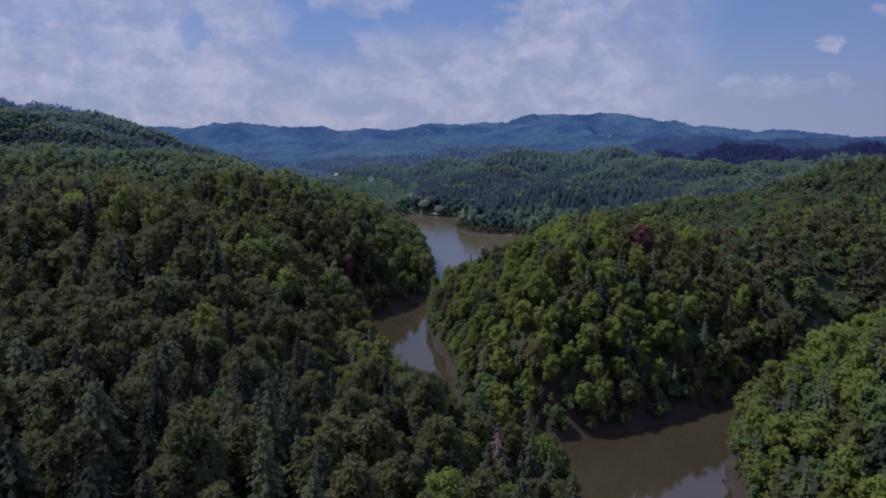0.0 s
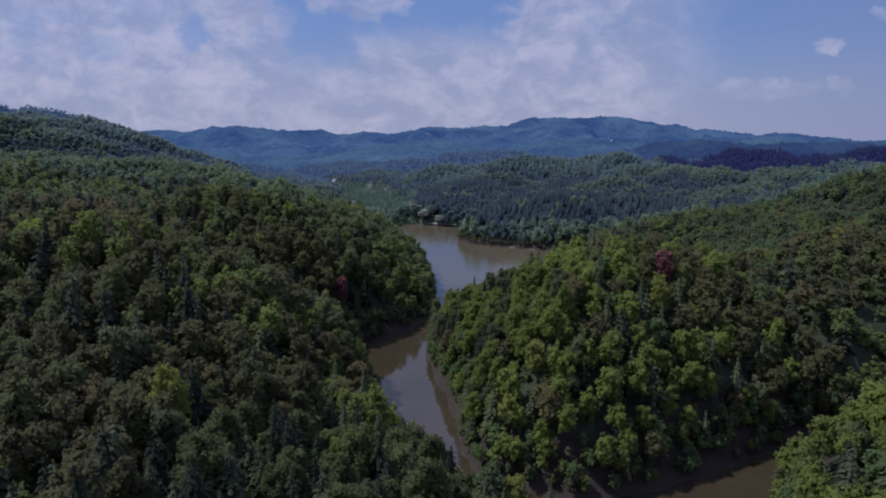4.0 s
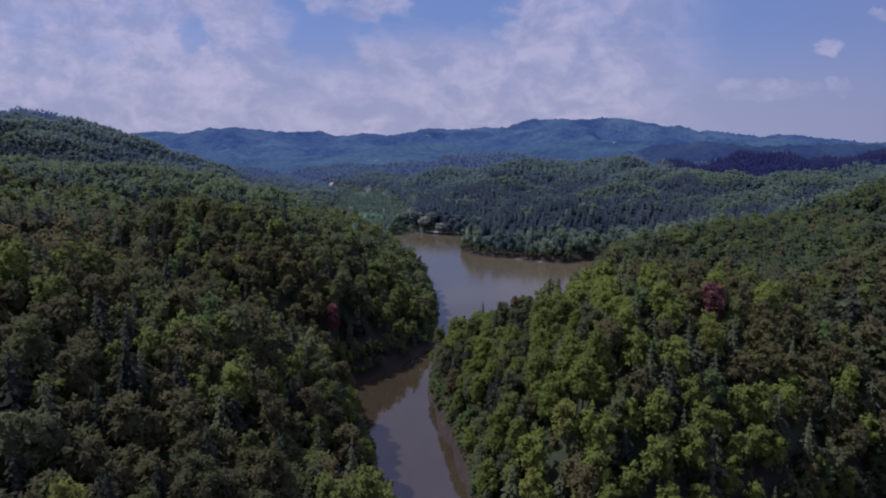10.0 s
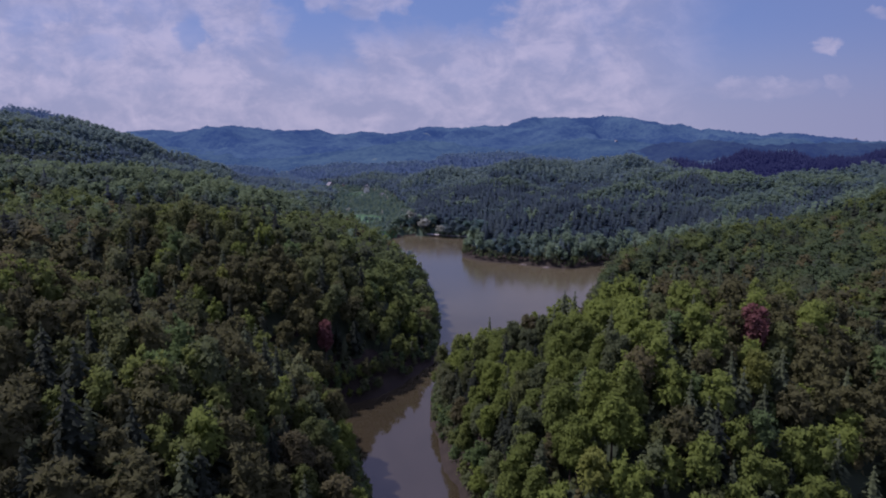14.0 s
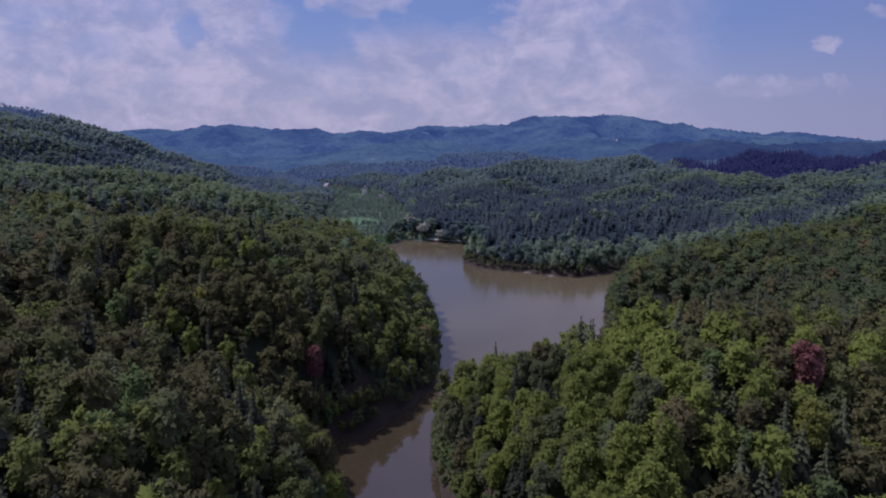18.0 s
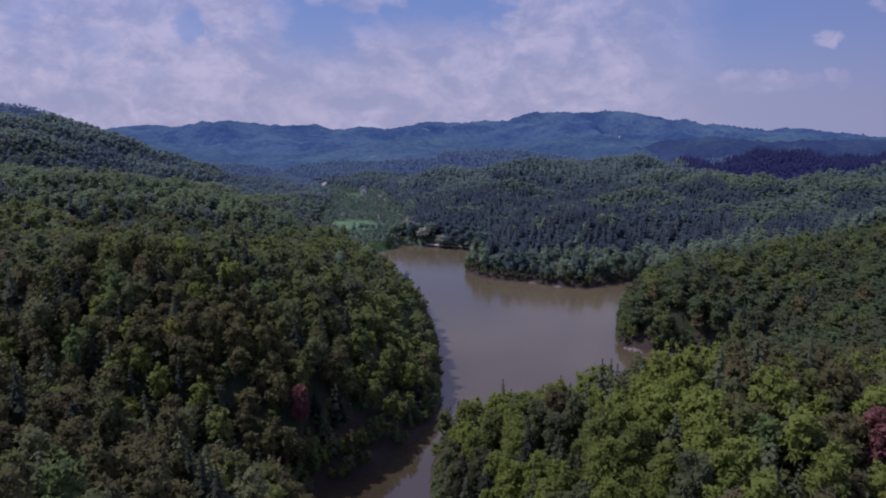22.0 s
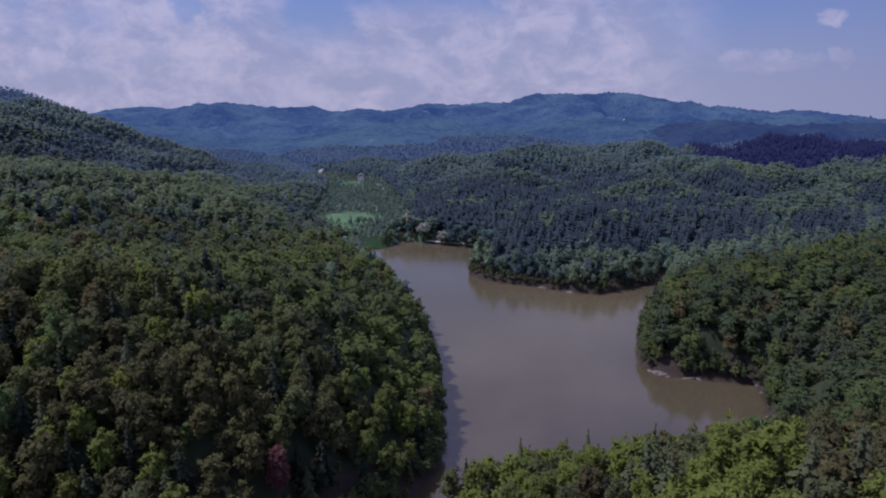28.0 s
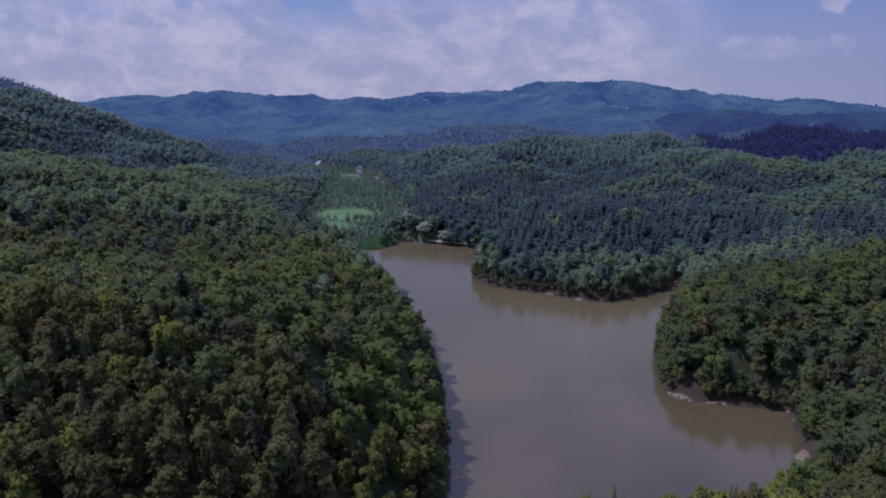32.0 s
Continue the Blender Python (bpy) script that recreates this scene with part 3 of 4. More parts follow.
def joined(name, groups, label, leaves):
    """One wood: each group is a tree's triangles, its poses (x, y, z, turn, size, stretch) and each tree's leaf."""
    all_v, all_m, all_n = [], [], []
    for tris, at, leaf, normals in groups:
        if not len(at):
            continue
        ca, sa = np.cos(at[:, 3]), np.sin(at[:, 3])
        v = tris.reshape(-1, 3)
        x = (v[None, :, 0] * ca[:, None] - v[None, :, 1] * sa[:, None]) * at[:, 4:5] + at[:, 0:1]
        y = (v[None, :, 0] * sa[:, None] + v[None, :, 1] * ca[:, None]) * at[:, 4:5] + at[:, 1:2]
        z = v[None, :, 2] * (at[:, 4] * at[:, 5])[:, None] + at[:, 2:3]
        all_v.append(np.stack([x, y, z], -1).reshape(-1, 3))
        n = normals.reshape(-1, 3)
        all_n.append(np.stack([n[None, :, 0] * ca[:, None] - n[None, :, 1] * sa[:, None], n[None, :, 0] * sa[:, None] + n[None, :, 1] * ca[:, None],
                               np.repeat(n[None, :, 2], len(at), 0)], -1).reshape(-1, 3))
        all_m.append(np.repeat(leaf, len(tris)))
    v = np.concatenate(all_v)
    me = mesh_of(name, v, np.arange(len(v)).reshape(-1, 3), leaves, np.concatenate(all_m))
    round_off(me, np.concatenate(all_n))
    return tagged(new(name, me), label, "trees", kind="stuff")


def knoll_of(p):
    """Metres by which the land stands above its surroundings: high on a rounded top, below zero in a hollow."""
    return land_height(p) - np.mean([land_height(p + np.array(o, float)) for o in ((70, 0), (-70, 0), (0, 70), (0, -70))], 0)


def species(p, rng):
    """Which tree stands where: spruce on the cape, in hollows and in belts along the banks, lighter broadleaf on the
    crests. The choice of leaves also carries light and shade.
    """
    n = len(p)
    d = shore_distance(p)
    belt, crest = waves(p, 95, 31), np.where(p[:, 1] > 560, np.clip(0.50 + 0.075 * knoll_of(p) + 0.12 * waves(p, 60, 33, 2), 0, 1), crest_of(p))
    share = 0.06 + 0.14 * (belt > 0.3) + 0.06 * (d < 22) + 0.14 * (crest < 0.25)
    west = (p[:, 0] < np.where(p[:, 1] < 150, 30, -18 - 0.05 * p[:, 1])) & (p[:, 1] < 330)
    # Dark needles low on the west bank, also for the lens's darker corner.
    share = share + 0.12 * west + 0.34 * ((p[:, 0] < -10) & (p[:, 1] < 100)) + 0.05 * (p[:, 1] < 300) + 0.09 * ((p[:, 0] > 0) & (p[:, 0] < 42) & (p[:, 1] < 290)) + 0.08 * ((p[:, 0] > 8) & (p[:, 0] < 75) & (p[:, 1] > 150) & (p[:, 1] < 195))
    cape = (p[:, 0] > -30) & (p[:, 0] < 300) & (p[:, 1] > 515) & (p[:, 1] < 810 + 50 * belt) & (d > 14)
    share = np.where(cape, 0.74, share)
    share = np.where(~cape & (p[:, 1] > 620), 0.04 + np.where(p[:, 0] > -30, 0.52, 0.2) * (crest < 0.36), share)
    # All dark spruce here, standing for the cloud shadow on this hill.
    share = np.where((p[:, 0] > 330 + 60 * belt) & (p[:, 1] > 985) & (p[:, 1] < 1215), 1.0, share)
    top = np.zeros(n, bool)
    for x, y, rx, ry in BROADLEAF_TOPS:
        top |= np.hypot((p[:, 0] - x) / rx, (p[:, 1] - y) / ry) < 1 + 0.3 * waves(p, 45, 34, 2)
    share = np.where(top, 0.03, share)
    chance = np.where(p[:, 1] > 470, np.clip(0.5 + 0.42 * waves(p, 42, 91, 2), 0, 1) * 0.7 + 0.3 * rng.random(n), rng.random(n))
    needle = chance < share
    # Relief, sunlit banks and the lens's dark left side are put into these tones.
    tone = 0.5 * waves(p, 70, 37) + 1.7 * (crest - 0.5) - np.where(p[:, 1] < 135, 1.4, 0.5) * west + np.where(p[:, 0] > 46, 0.45, 0.95) * ((p[:, 0] > 0) & (p[:, 1] > 140) & (p[:, 1] < 285)) + 0.8 * ((p[:, 0] > 55) & (p[:, 1] < 185)) - 0.2 * ((p[:, 0] > 70) & (p[:, 1] > 300) & (p[:, 1] < 480))
    pick = np.where(rng.random(n) < np.where(p[:, 1] > 480, 0.9, 0.72), np.where(tone > 0.25, 3, np.where(tone > -0.2, 0, 1)), rng.integers(0, 5, n))
    bay = (p[:, 0] > 70) & (p[:, 1] > 300) & (p[:, 1] < 480) & (rng.random(n) < 0.5)
    pick = np.where(bay, 2, pick)
    pick = np.where(top, np.where(rng.random(n) < 0.35, 3, 0), pick)
    odd = rng.random(n)
    pick = np.where((odd < 0.045) & (p[:, 1] < 470), MAPLE, np.where((odd > 0.97) & (p[:, 1] < 440), ASPEN, pick))
    lens_dull = 0.74 * np.clip((np.abs(p[:, 0] - 12) - 26) / 36, 0, 1) * (p[:, 1] < 292) * ~((p[:, 0] > 55) & (p[:, 1] < 185)) * np.clip(0.8 + 0.5 * waves(p, 60, 38, 2), 0, 1.3)      # darker olive leaves towards both sides, standing for the lens's dim, warm corners
    pick = np.where(rng.random(n) < lens_dull, OLIVE, pick)
    pick = np.where(needle, np.where(rng.random(n) < np.where((p[:, 0] > 8) & (p[:, 1] < 290), 0.2, 0.6), SPRUCE, PINE), pick)
    pick = np.where(~needle & (rng.random(n) < 0.012) & (p[:, 1] < 300), YELLOW, pick)
    return pick, needle


def standing(p, rng, lo=0.74, hi=1.02, tall=1.0):
    z = land_height(p) - 0.4
    size = rng.uniform(lo, hi, len(p)) * np.clip(0.72 + 0.028 * shore_distance(p), 0.72, 1)
    return np.c_[p, z, rng.uniform(0, 6.283, len(p)), size, tall * rng.uniform(0.85, 1.12, len(p))]


rng = np.random.default_rng(7)
SPOTS = [(70.2, 209.2), (-42.2, 273.0), (65.5, 197.4), (-17, 95), (-47, 121), (12, 107)]     # single trees of another colour
inner, outer = planted(5.2, -200, 200, 0, 350, 3), planted(6.5, -470, 500, -110, 610, 6)
reach_of = lambda p: np.maximum(np.abs(p[:, 0]) * 1.25, p[:, 1] - 165)
view = lambda p, r: reach_of(p) < r
fine = lambda p: view(p, 150) & (np.abs(p[:, 0]) < 0.75 * p[:, 1] + 40)
near = np.concatenate([inner[fine(inner)], outer[~fine(outer)]])
near = near[np.abs(near[:, 0]) < np.maximum(0.75 * near[:, 1] + 40, 150)]
near = near[rng.random(len(near)) > 0.03]
river = (near[:, 0] < 2) & (near[:, 1] < 320)
near = near[(shore_distance(near) > np.where(river, 2.4, 1.3)) & (valley_distance(near) > 2)]
pathside = (near[:, 1] > 597) & (near[:, 0] > -42) & (near[:, 0] < 24) & (shore_distance(near) < 9)
near = near[~pathside]
for s in SPOTS:
    near = near[np.hypot(near[:, 0] - s[0], near[:, 1] - s[1]) > 4.2]
far = np.concatenate([planted(5.3, -800, 800, 610, 900, 4), planted(7.0, -960, 960, 900, 1180, 14), planted(9.6, -1120, 1120, 1180, 1440, 24)])
far = far[np.abs(far[:, 0]) < 0.76 * (far[:, 1] + 20) + 40]
far = far[(shore_distance(far) > np.where(np.abs(far[:, 0] + 9) < 33, 9.0, 2.5)) & (valley_distance(far) > 2)]

near_leaf, near_needle = species(near, rng)
near_at = standing(near, rng, 0.70, 1.08, 1.10)
near_at[near_needle, 4] *= 0.92
near_at[near_needle, 5] *= 1.06
outside = ~fine(near)
near_at[outside, 4] *= 1.30
near_at[outside, 5] *= 0.74
reach = reach_of(near)
single = fine(near) & (np.abs(near[:, 0] - 5) < 75) & (near[:, 1] > 36) & (near[:, 1] < 262) & ~((near[:, 1] > 150) & (near[:, 1] < 180))
order = np.argsort(np.abs(near[:, 0]) + 0.12 * np.abs(near[:, 1] - 120) + np.where(single, 0, 1e6))
alone = np.zeros(len(near), bool)
for kind in (False, True):
    alone[[i for i in order if near_needle[i] == kind and single[i]][:(300 if not kind else 180)]] = True

# Full trees: trunk and crown, built once for each form and then copied.
FORMS = [broadleaf(100 + i, 2300, 0.34, ICO1, 18) for i in range(5)]
SPIRES = [conifer(200 + i, 15, 9, 4, 16.5, (0.8, 0.55, 0.68)[i]) for i in range(3)]
MID_FORMS = [broadleaf(120 + i, 470, 0.48, ICO1, 10) for i in range(6)]
MID_SPIRES = [conifer(220 + i, 12, 7, 2, 16.5, (0.8, 0.55, 0.68)[i]) for i in range(3)]
SLOPE_FORMS = [broadleaf(130 + i, 140, 0.62, ICO1, 5) for i in range(6)]
SLOPE_SPIRES = [conifer(230 + i, 9, 6, 2, 16.5, (0.8, 0.6)[i]) for i in range(2)]
LOW_FORMS = [broadleaf(140 + i, 64, 0.80, ICO1, 3) for i in range(6)]
LOW_SPIRES = [conifer(240 + i, 8, 6, 1) for i in range(3)]
FAR_FORMS = [broadleaf(160 + i, 14, 0.9, ICO1, 0) for i in range(5)]
BACK_FORMS = [broadleaf(170 + i, 6, 1.0, ICO1, 0) for i in range(4)]
FAR_SPIRES = [conifer(260 + i, 4, 5, 1) for i in range(2)]


def trunk(high, thick):
    """A tapering trunk with a flared foot and a few limbs."""
    bm = bmesh.new()
    sticks = [((0, 0, -0.6), (0.1, 0.05, high), thick, thick * 0.35)]
    for i in range(4):
        a = i * 1.7
        sticks.append(((0.05, 0, high * (0.5 + 0.09 * i)), (math.cos(a) * 2.4, math.sin(a) * 2.4, high * (0.74 + 0.07 * i)), thick * 0.4, thick * 0.12))
    for a, b, ra, rb in sticks:
        a, b = Vector(a), Vector(b)
        turn = (b - a).to_track_quat("Z", "Y").to_matrix().to_4x4()
        bmesh.ops.create_cone(bm, segments=7, radius1=ra, radius2=rb, depth=(b - a).length, cap_ends=True,
                              matrix=Matrix.Translation((a + b) / 2) @ turn)
    return bm


def lone_tree(name, tris, leaf, high, label, category, group, leaves=LEAVES):
    ob = tagged(new(name), label, category, group)
    part("trunk", trunk(high * 0.72, 0.28), BARK, ob)
    crown = new("crown", mesh_of("crown", tris.reshape(-1, 3), np.arange(len(tris) * 3).reshape(-1, 3), [leaves[leaf]]))
    round_off(crown.data, crown_normals(tris, 0.30))
    crown.parent = ob
    return ob


WORDS = {0: "mid-green broad-crowned beech in dense woodland", 1: "dark green oak with a rounded crown in woodland", 2: "fresh green hornbeam on the wooded slope",
         3: "light yellowish-green lime tree standing in woodland", 4: "greyish-green ash tree in dense woodland", 5: "dark green pointed spruce among broadleaf trees",
         6: "bluish-green pine among broadleaf trees", 7: "copper-red tree standing out of green woodland", 8: "bright yellow-green young tree in woodland", 11: "brownish-green maple in dense woodland",
         12: "pale grey-green aspen in dense woodland", 13: "tree in dense woodland, toned dark olive for the lens's dim corners"}
made = {}
for i in np.flatnonzero(alone):
    leaf, form = int(near_leaf[i]), int(rng.integers(0, 3 if near_needle[i] else 5))
    x, y, z, turn, size, tall = near_at[i]
    m = pose(x, y, z, 0, 0, math.degrees(turn))
    key = (leaf, form)
    if key not in made:
        tris = SPIRES[form] if near_needle[i] else FORMS[form]
        made[key] = lone_tree("conifer_tree" if near_needle[i] else "broadleaf_tree", tris, leaf, 20 if near_needle[i] else 17, WORDS[leaf],
                              "tree", "trees of the wooded banks")
        made[key].scale = (size, size, size * tall)
        made[key].matrix_basis = m @ Matrix.Diagonal((size, size, size * tall, 1))
        continue
    ob = copy_thing(made[key], m)
    ob.scale = (size, size, size * tall)
for (x, y), leaf, size, words in zip(SPOTS, (COPPER, COPPER, YELLOW, YELLOW, YELLOW), (1.15, 0.92, 0.95, 0.8, 0.95), (7, 7, 8, 8, 8)):
    ob = lone_tree("copper_tree" if leaf == COPPER else "broadleaf_tree", FORMS[words % 4], leaf, 15, WORDS[words], "tree", "")
    ob.matrix_basis = pose(x, y, float(land_height([(x, y)])[0]) - 0.4, 0, 0, 40 * words) @ Matrix.Diagonal((size, size, size * (1.3 if x < -40 else 1.0), 1))
ob = lone_tree("dead_conifer", conifer(290, 15, 7, 3)[::2], DEAD, 16, "dead pinkish-brown conifer with thin bare boughs", "tree", "")
ob.matrix_basis = pose(*SPOTS[5], float(land_height([SPOTS[5]])[0]) - 0.4)


def wood(name, who, at, leaf, needle, forms, spires, label, seed, leaves=LEAVES, share=0.42):
    r = np.random.default_rng(seed)
    form = r.integers(0, 60, len(at))
    groups = []
    for kind, protos in ((False, forms), (True, spires)):
        for j, tris in enumerate(protos):
            s = who & (needle == kind) & (form % len(protos) == j)
            groups.append((tris, at[s], leaf[s], crown_normals(tris, share)))
    return joined(name, groups, label, leaves)


# Dense undergrowth and lower tree layers, a bumpy sheet of leaves below the crowns, added to close the dark gaps
# between them.
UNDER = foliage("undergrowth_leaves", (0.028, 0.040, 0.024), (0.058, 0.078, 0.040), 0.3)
# Hazy blue, darkened to the shaded tone between the crowns.
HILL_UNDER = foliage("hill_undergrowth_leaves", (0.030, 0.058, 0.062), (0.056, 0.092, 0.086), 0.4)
ux, uy = np.arange(-1090, 1091, 5.5), np.arange(-120, 1440, 5.5)
under = np.stack(np.meshgrid(ux, uy), -1).reshape(-1, 2) + rng.uniform(-1.6, 1.6, (len(ux) * len(uy), 2))
under_d = np.minimum(shore_distance(under), valley_distance(under))
lift = np.where(under[:, 1] > 470, np.where(under[:, 1] > 900, 3.4, 4.8), np.where(view(under, 150), 1.2, 5.2)) + rng.uniform(-1, 1, len(under)) * np.where(view(under, 150), 1.3, 1.6)
under_z = land_height(under) + np.where(under_d > 9, lift, -2.5)
under_f = grid_faces(len(ux), len(uy))
keep = (under_d[under_f] > 3).all(1) & (np.abs(under[under_f[:, 0], 0]) < np.maximum(0.75 * (under[under_f[:, 0], 1] + 40) + 60, 160))
under_f = under_f[keep]
under_me = mesh_of("undergrowth", np.c_[under, under_z], under_f, [UNDER, HILL_UNDER, BACKDROP_LEAVES[1], SHADED_SPRUCE],
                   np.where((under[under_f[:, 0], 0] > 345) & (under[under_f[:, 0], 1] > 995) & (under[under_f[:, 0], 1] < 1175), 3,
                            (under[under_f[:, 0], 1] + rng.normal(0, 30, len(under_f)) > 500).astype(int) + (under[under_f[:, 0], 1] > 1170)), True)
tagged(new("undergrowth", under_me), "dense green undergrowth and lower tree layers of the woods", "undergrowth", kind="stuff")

low = planted(4.6, -150, 150, 30, 370, 19)
low = low[(shore_distance(low) > 3) & view(low, 190) & (np.abs(low[:, 0]) < 0.75 * low[:, 1] + 20)]
low_at = standing(low, rng, 0.38, 0.70)
wood("understorey", np.ones(len(low), bool), low_at, rng.choice([0, 1, 1, 2, 4, MAPLE], len(low)), np.zeros(len(low), bool), FAR_FORMS, FAR_SPIRES,
     "young trees and bushes below the woodland canopy", 49)

rest = ~alone
close = rest & fine(near)
wood("bank_woodland", close & (near[:, 0] < 12) & (near[:, 1] > 0), near_at, near_leaf, near_needle, MID_FORMS, MID_SPIRES, "dense mixed green woodland on the steep western bank", 41)
wood("peninsula_woodland", close & (near[:, 0] >= 12), near_at, near_leaf, near_needle, MID_FORMS, MID_SPIRES, "dense mixed green woodland covering the hilly peninsula", 42)
beyond = ((near[:, 1] + rng.normal(0, 60, len(near)) > 500) & ~((near[:, 0] > 70) & (near[:, 1] < 470))) | (near[:, 1] > 480)
west_side = near[:, 0] < -62
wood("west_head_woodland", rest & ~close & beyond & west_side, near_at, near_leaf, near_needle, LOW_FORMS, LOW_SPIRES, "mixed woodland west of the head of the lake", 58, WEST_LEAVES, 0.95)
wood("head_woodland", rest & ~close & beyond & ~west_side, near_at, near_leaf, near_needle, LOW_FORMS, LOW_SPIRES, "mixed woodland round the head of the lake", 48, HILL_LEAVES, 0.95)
slope = rest & ~close & ~beyond & (reach < 275) & (near[:, 1] > 120)
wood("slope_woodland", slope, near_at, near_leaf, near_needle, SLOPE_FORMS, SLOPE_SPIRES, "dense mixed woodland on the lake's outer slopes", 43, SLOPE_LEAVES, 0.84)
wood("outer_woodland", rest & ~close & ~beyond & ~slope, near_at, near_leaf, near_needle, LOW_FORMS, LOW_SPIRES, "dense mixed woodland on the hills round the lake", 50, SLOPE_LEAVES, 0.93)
far_leaf, far_needle = species(far, rng)

# Shrubs and young willows over the valley floor, with open meadow between them.
brush = planted(4.0, -420, 10, 602, 1440, 9)
brush = brush[(valley_distance(brush) < 3) & (shore_distance(brush) > 3) & (waves(brush, 44, 12, 2) > -0.7)]
for x, y, rx, ry in MEADOWS:
    brush = brush[np.hypot((brush[:, 0] - x) / rx, (brush[:, 1] - y) / ry) > 1 + 0.25 * waves(brush, 25, 8)]
brush_at = standing(brush, rng, 0.36, 0.80)
brush_at[:, 2] -= 2.0
brush_leaf = np.where(rng.random(len(brush)) < 0.015, WILLOW, rng.choice([0, 2, 2, 3, 3, 3], len(brush)))
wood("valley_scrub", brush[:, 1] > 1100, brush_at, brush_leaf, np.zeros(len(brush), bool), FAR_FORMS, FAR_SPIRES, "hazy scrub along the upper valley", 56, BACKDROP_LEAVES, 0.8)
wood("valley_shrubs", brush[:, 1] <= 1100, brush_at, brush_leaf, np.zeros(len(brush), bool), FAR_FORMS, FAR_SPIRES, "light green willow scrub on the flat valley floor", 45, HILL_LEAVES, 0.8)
far_at = standing(far, rng, 1.15, 1.60, 0.60)
in_shade = (far[:, 0] > 345 + 30 * waves(far, 80, 92, 1)) & (far[:, 1] > 985) & (far[:, 1] < 1215) & far_needle
upland, last = far[:, 1] + rng.normal(0, 45, len(far)) > 850, far[:, 1] > 1170
far_at[far_needle, 4] *= 0.82
far_at[far_needle, 5] *= 1.15
wood("spruce_hill_woodland", in_shade, far_at, far_leaf * 0, far_needle, FAR_FORMS, FAR_SPIRES, "spruce wood on a far hill, cloud shade and haze in its leaf colour", 57, [SHADED_SPRUCE], 0.95)
upland, last = upland & ~in_shade, last & ~in_shade
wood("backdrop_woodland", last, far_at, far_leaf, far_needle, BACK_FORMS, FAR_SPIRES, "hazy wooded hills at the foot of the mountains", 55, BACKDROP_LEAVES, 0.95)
west_far = far[:, 0] + rng.normal(0, 25, len(far)) < -150
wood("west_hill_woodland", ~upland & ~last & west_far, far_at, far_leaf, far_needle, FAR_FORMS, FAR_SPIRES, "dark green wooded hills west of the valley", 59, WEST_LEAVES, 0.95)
wood("hill_woodland", ~upland & ~last & ~in_shade & ~west_far, far_at, far_leaf, far_needle, FAR_FORMS, FAR_SPIRES, "wooded hills beyond the head of the lake", 44, HILL_LEAVES, 0.95)
wood("upland_woodland", upland & ~last, far_at, far_leaf, far_needle, FAR_FORMS, FAR_SPIRES, "wooded hills far up the valley, hazed in blue-green", 54, UPLAND_LEAVES, 0.95)

# Low shrubs and saplings that overhang the water's edge.
edge = planted(2.5, -70, 160, 60, 640, 13)
edge_d = shore_distance(edge)
edge = edge[(edge_d > -0.2) & (edge_d < 4.6) & (valley_distance(edge) > 0) & ~((edge[:, 1] > 597) & (edge[:, 0] > -42) & (edge[:, 0] < 24) & (rng.random(len(edge)) < 0.35))]
for x, y, r in ((106, 334, 7), (83, 374, 4), (56, 493, 4), (70, 485, 3), (133, 514, 7)):
    edge = edge[np.hypot(edge[:, 0] - x, edge[:, 1] - y) > r]
edge_at = standing(edge, rng, 0.48, 0.84)
edge_at[edge[:, 1] > 440, 4] *= 0.78
edge_leaf = np.where(edge[:, 1] > 440, rng.choice([1, 1, 4, 1, 2, 0], len(edge)), rng.choice([0, 1, 2, 2, 3, 4, ASPEN, 2], len(edge)))
edge_close = (edge[:, 1] < 300) & (edge[:, 0] < 90)
no_needle = np.zeros(len(edge), bool)
wood("bank_shrubs", edge_close, edge_at, edge_leaf, no_needle, LOW_FORMS, LOW_SPIRES, "low green shrubs overhanging the water's edge", 46)
wood("cape_shrubs", edge[:, 1] > 440, edge_at, edge_leaf, no_needle, LOW_FORMS, LOW_SPIRES, "low green shrubs along the wooded cape", 51, SLOPE_LEAVES, 0.7)
wood("shore_shrubs", ~edge_close & (edge[:, 1] <= 440), edge_at, edge_leaf, no_needle, LOW_FORMS, LOW_SPIRES, "low green shrubs along the lake's far banks", 47, SLOPE_LEAVES)

# ---- far shore, banks and houses ----
WALL = plain("house_plaster", (0.58, 0.53, 0.47), (0.70, 0.65, 0.58), 0.4, 0.9)
PALE_WALL = plain("pale_plaster", (0.30, 0.31, 0.33), (0.38, 0.39, 0.41), 0.4, 0.9)
ROOF = plain("grey_roof", (0.13, 0.13, 0.135), (0.20, 0.20, 0.20), 0.5, 0.7)
TILES = plain("red_roof", (0.20, 0.12, 0.10), (0.30, 0.19, 0.16), 0.5, 0.85)
DARK = plain("window_dark", (0.02, 0.022, 0.026), (0.04, 0.042, 0.05), 1.0, 0.2)
GRAVEL = plain("gravel_path", (0.26, 0.25, 0.23), (0.38, 0.37, 0.34), 0.6, 0.95)
REED = foliage("reeds", (0.075, 0.165, 0.075), (0.115, 0.225, 0.105), 0.5)


def box(bm, x0, x1, y0, y1, z0, z1):
    bmesh.ops.create_cube(bm, size=1.0, matrix=Matrix.Translation(((x0 + x1) / 2, (y0 + y1) / 2, (z0 + z1) / 2)) @
                          Matrix.Diagonal((x1 - x0, y1 - y0, z1 - z0, 1)))
    return bm


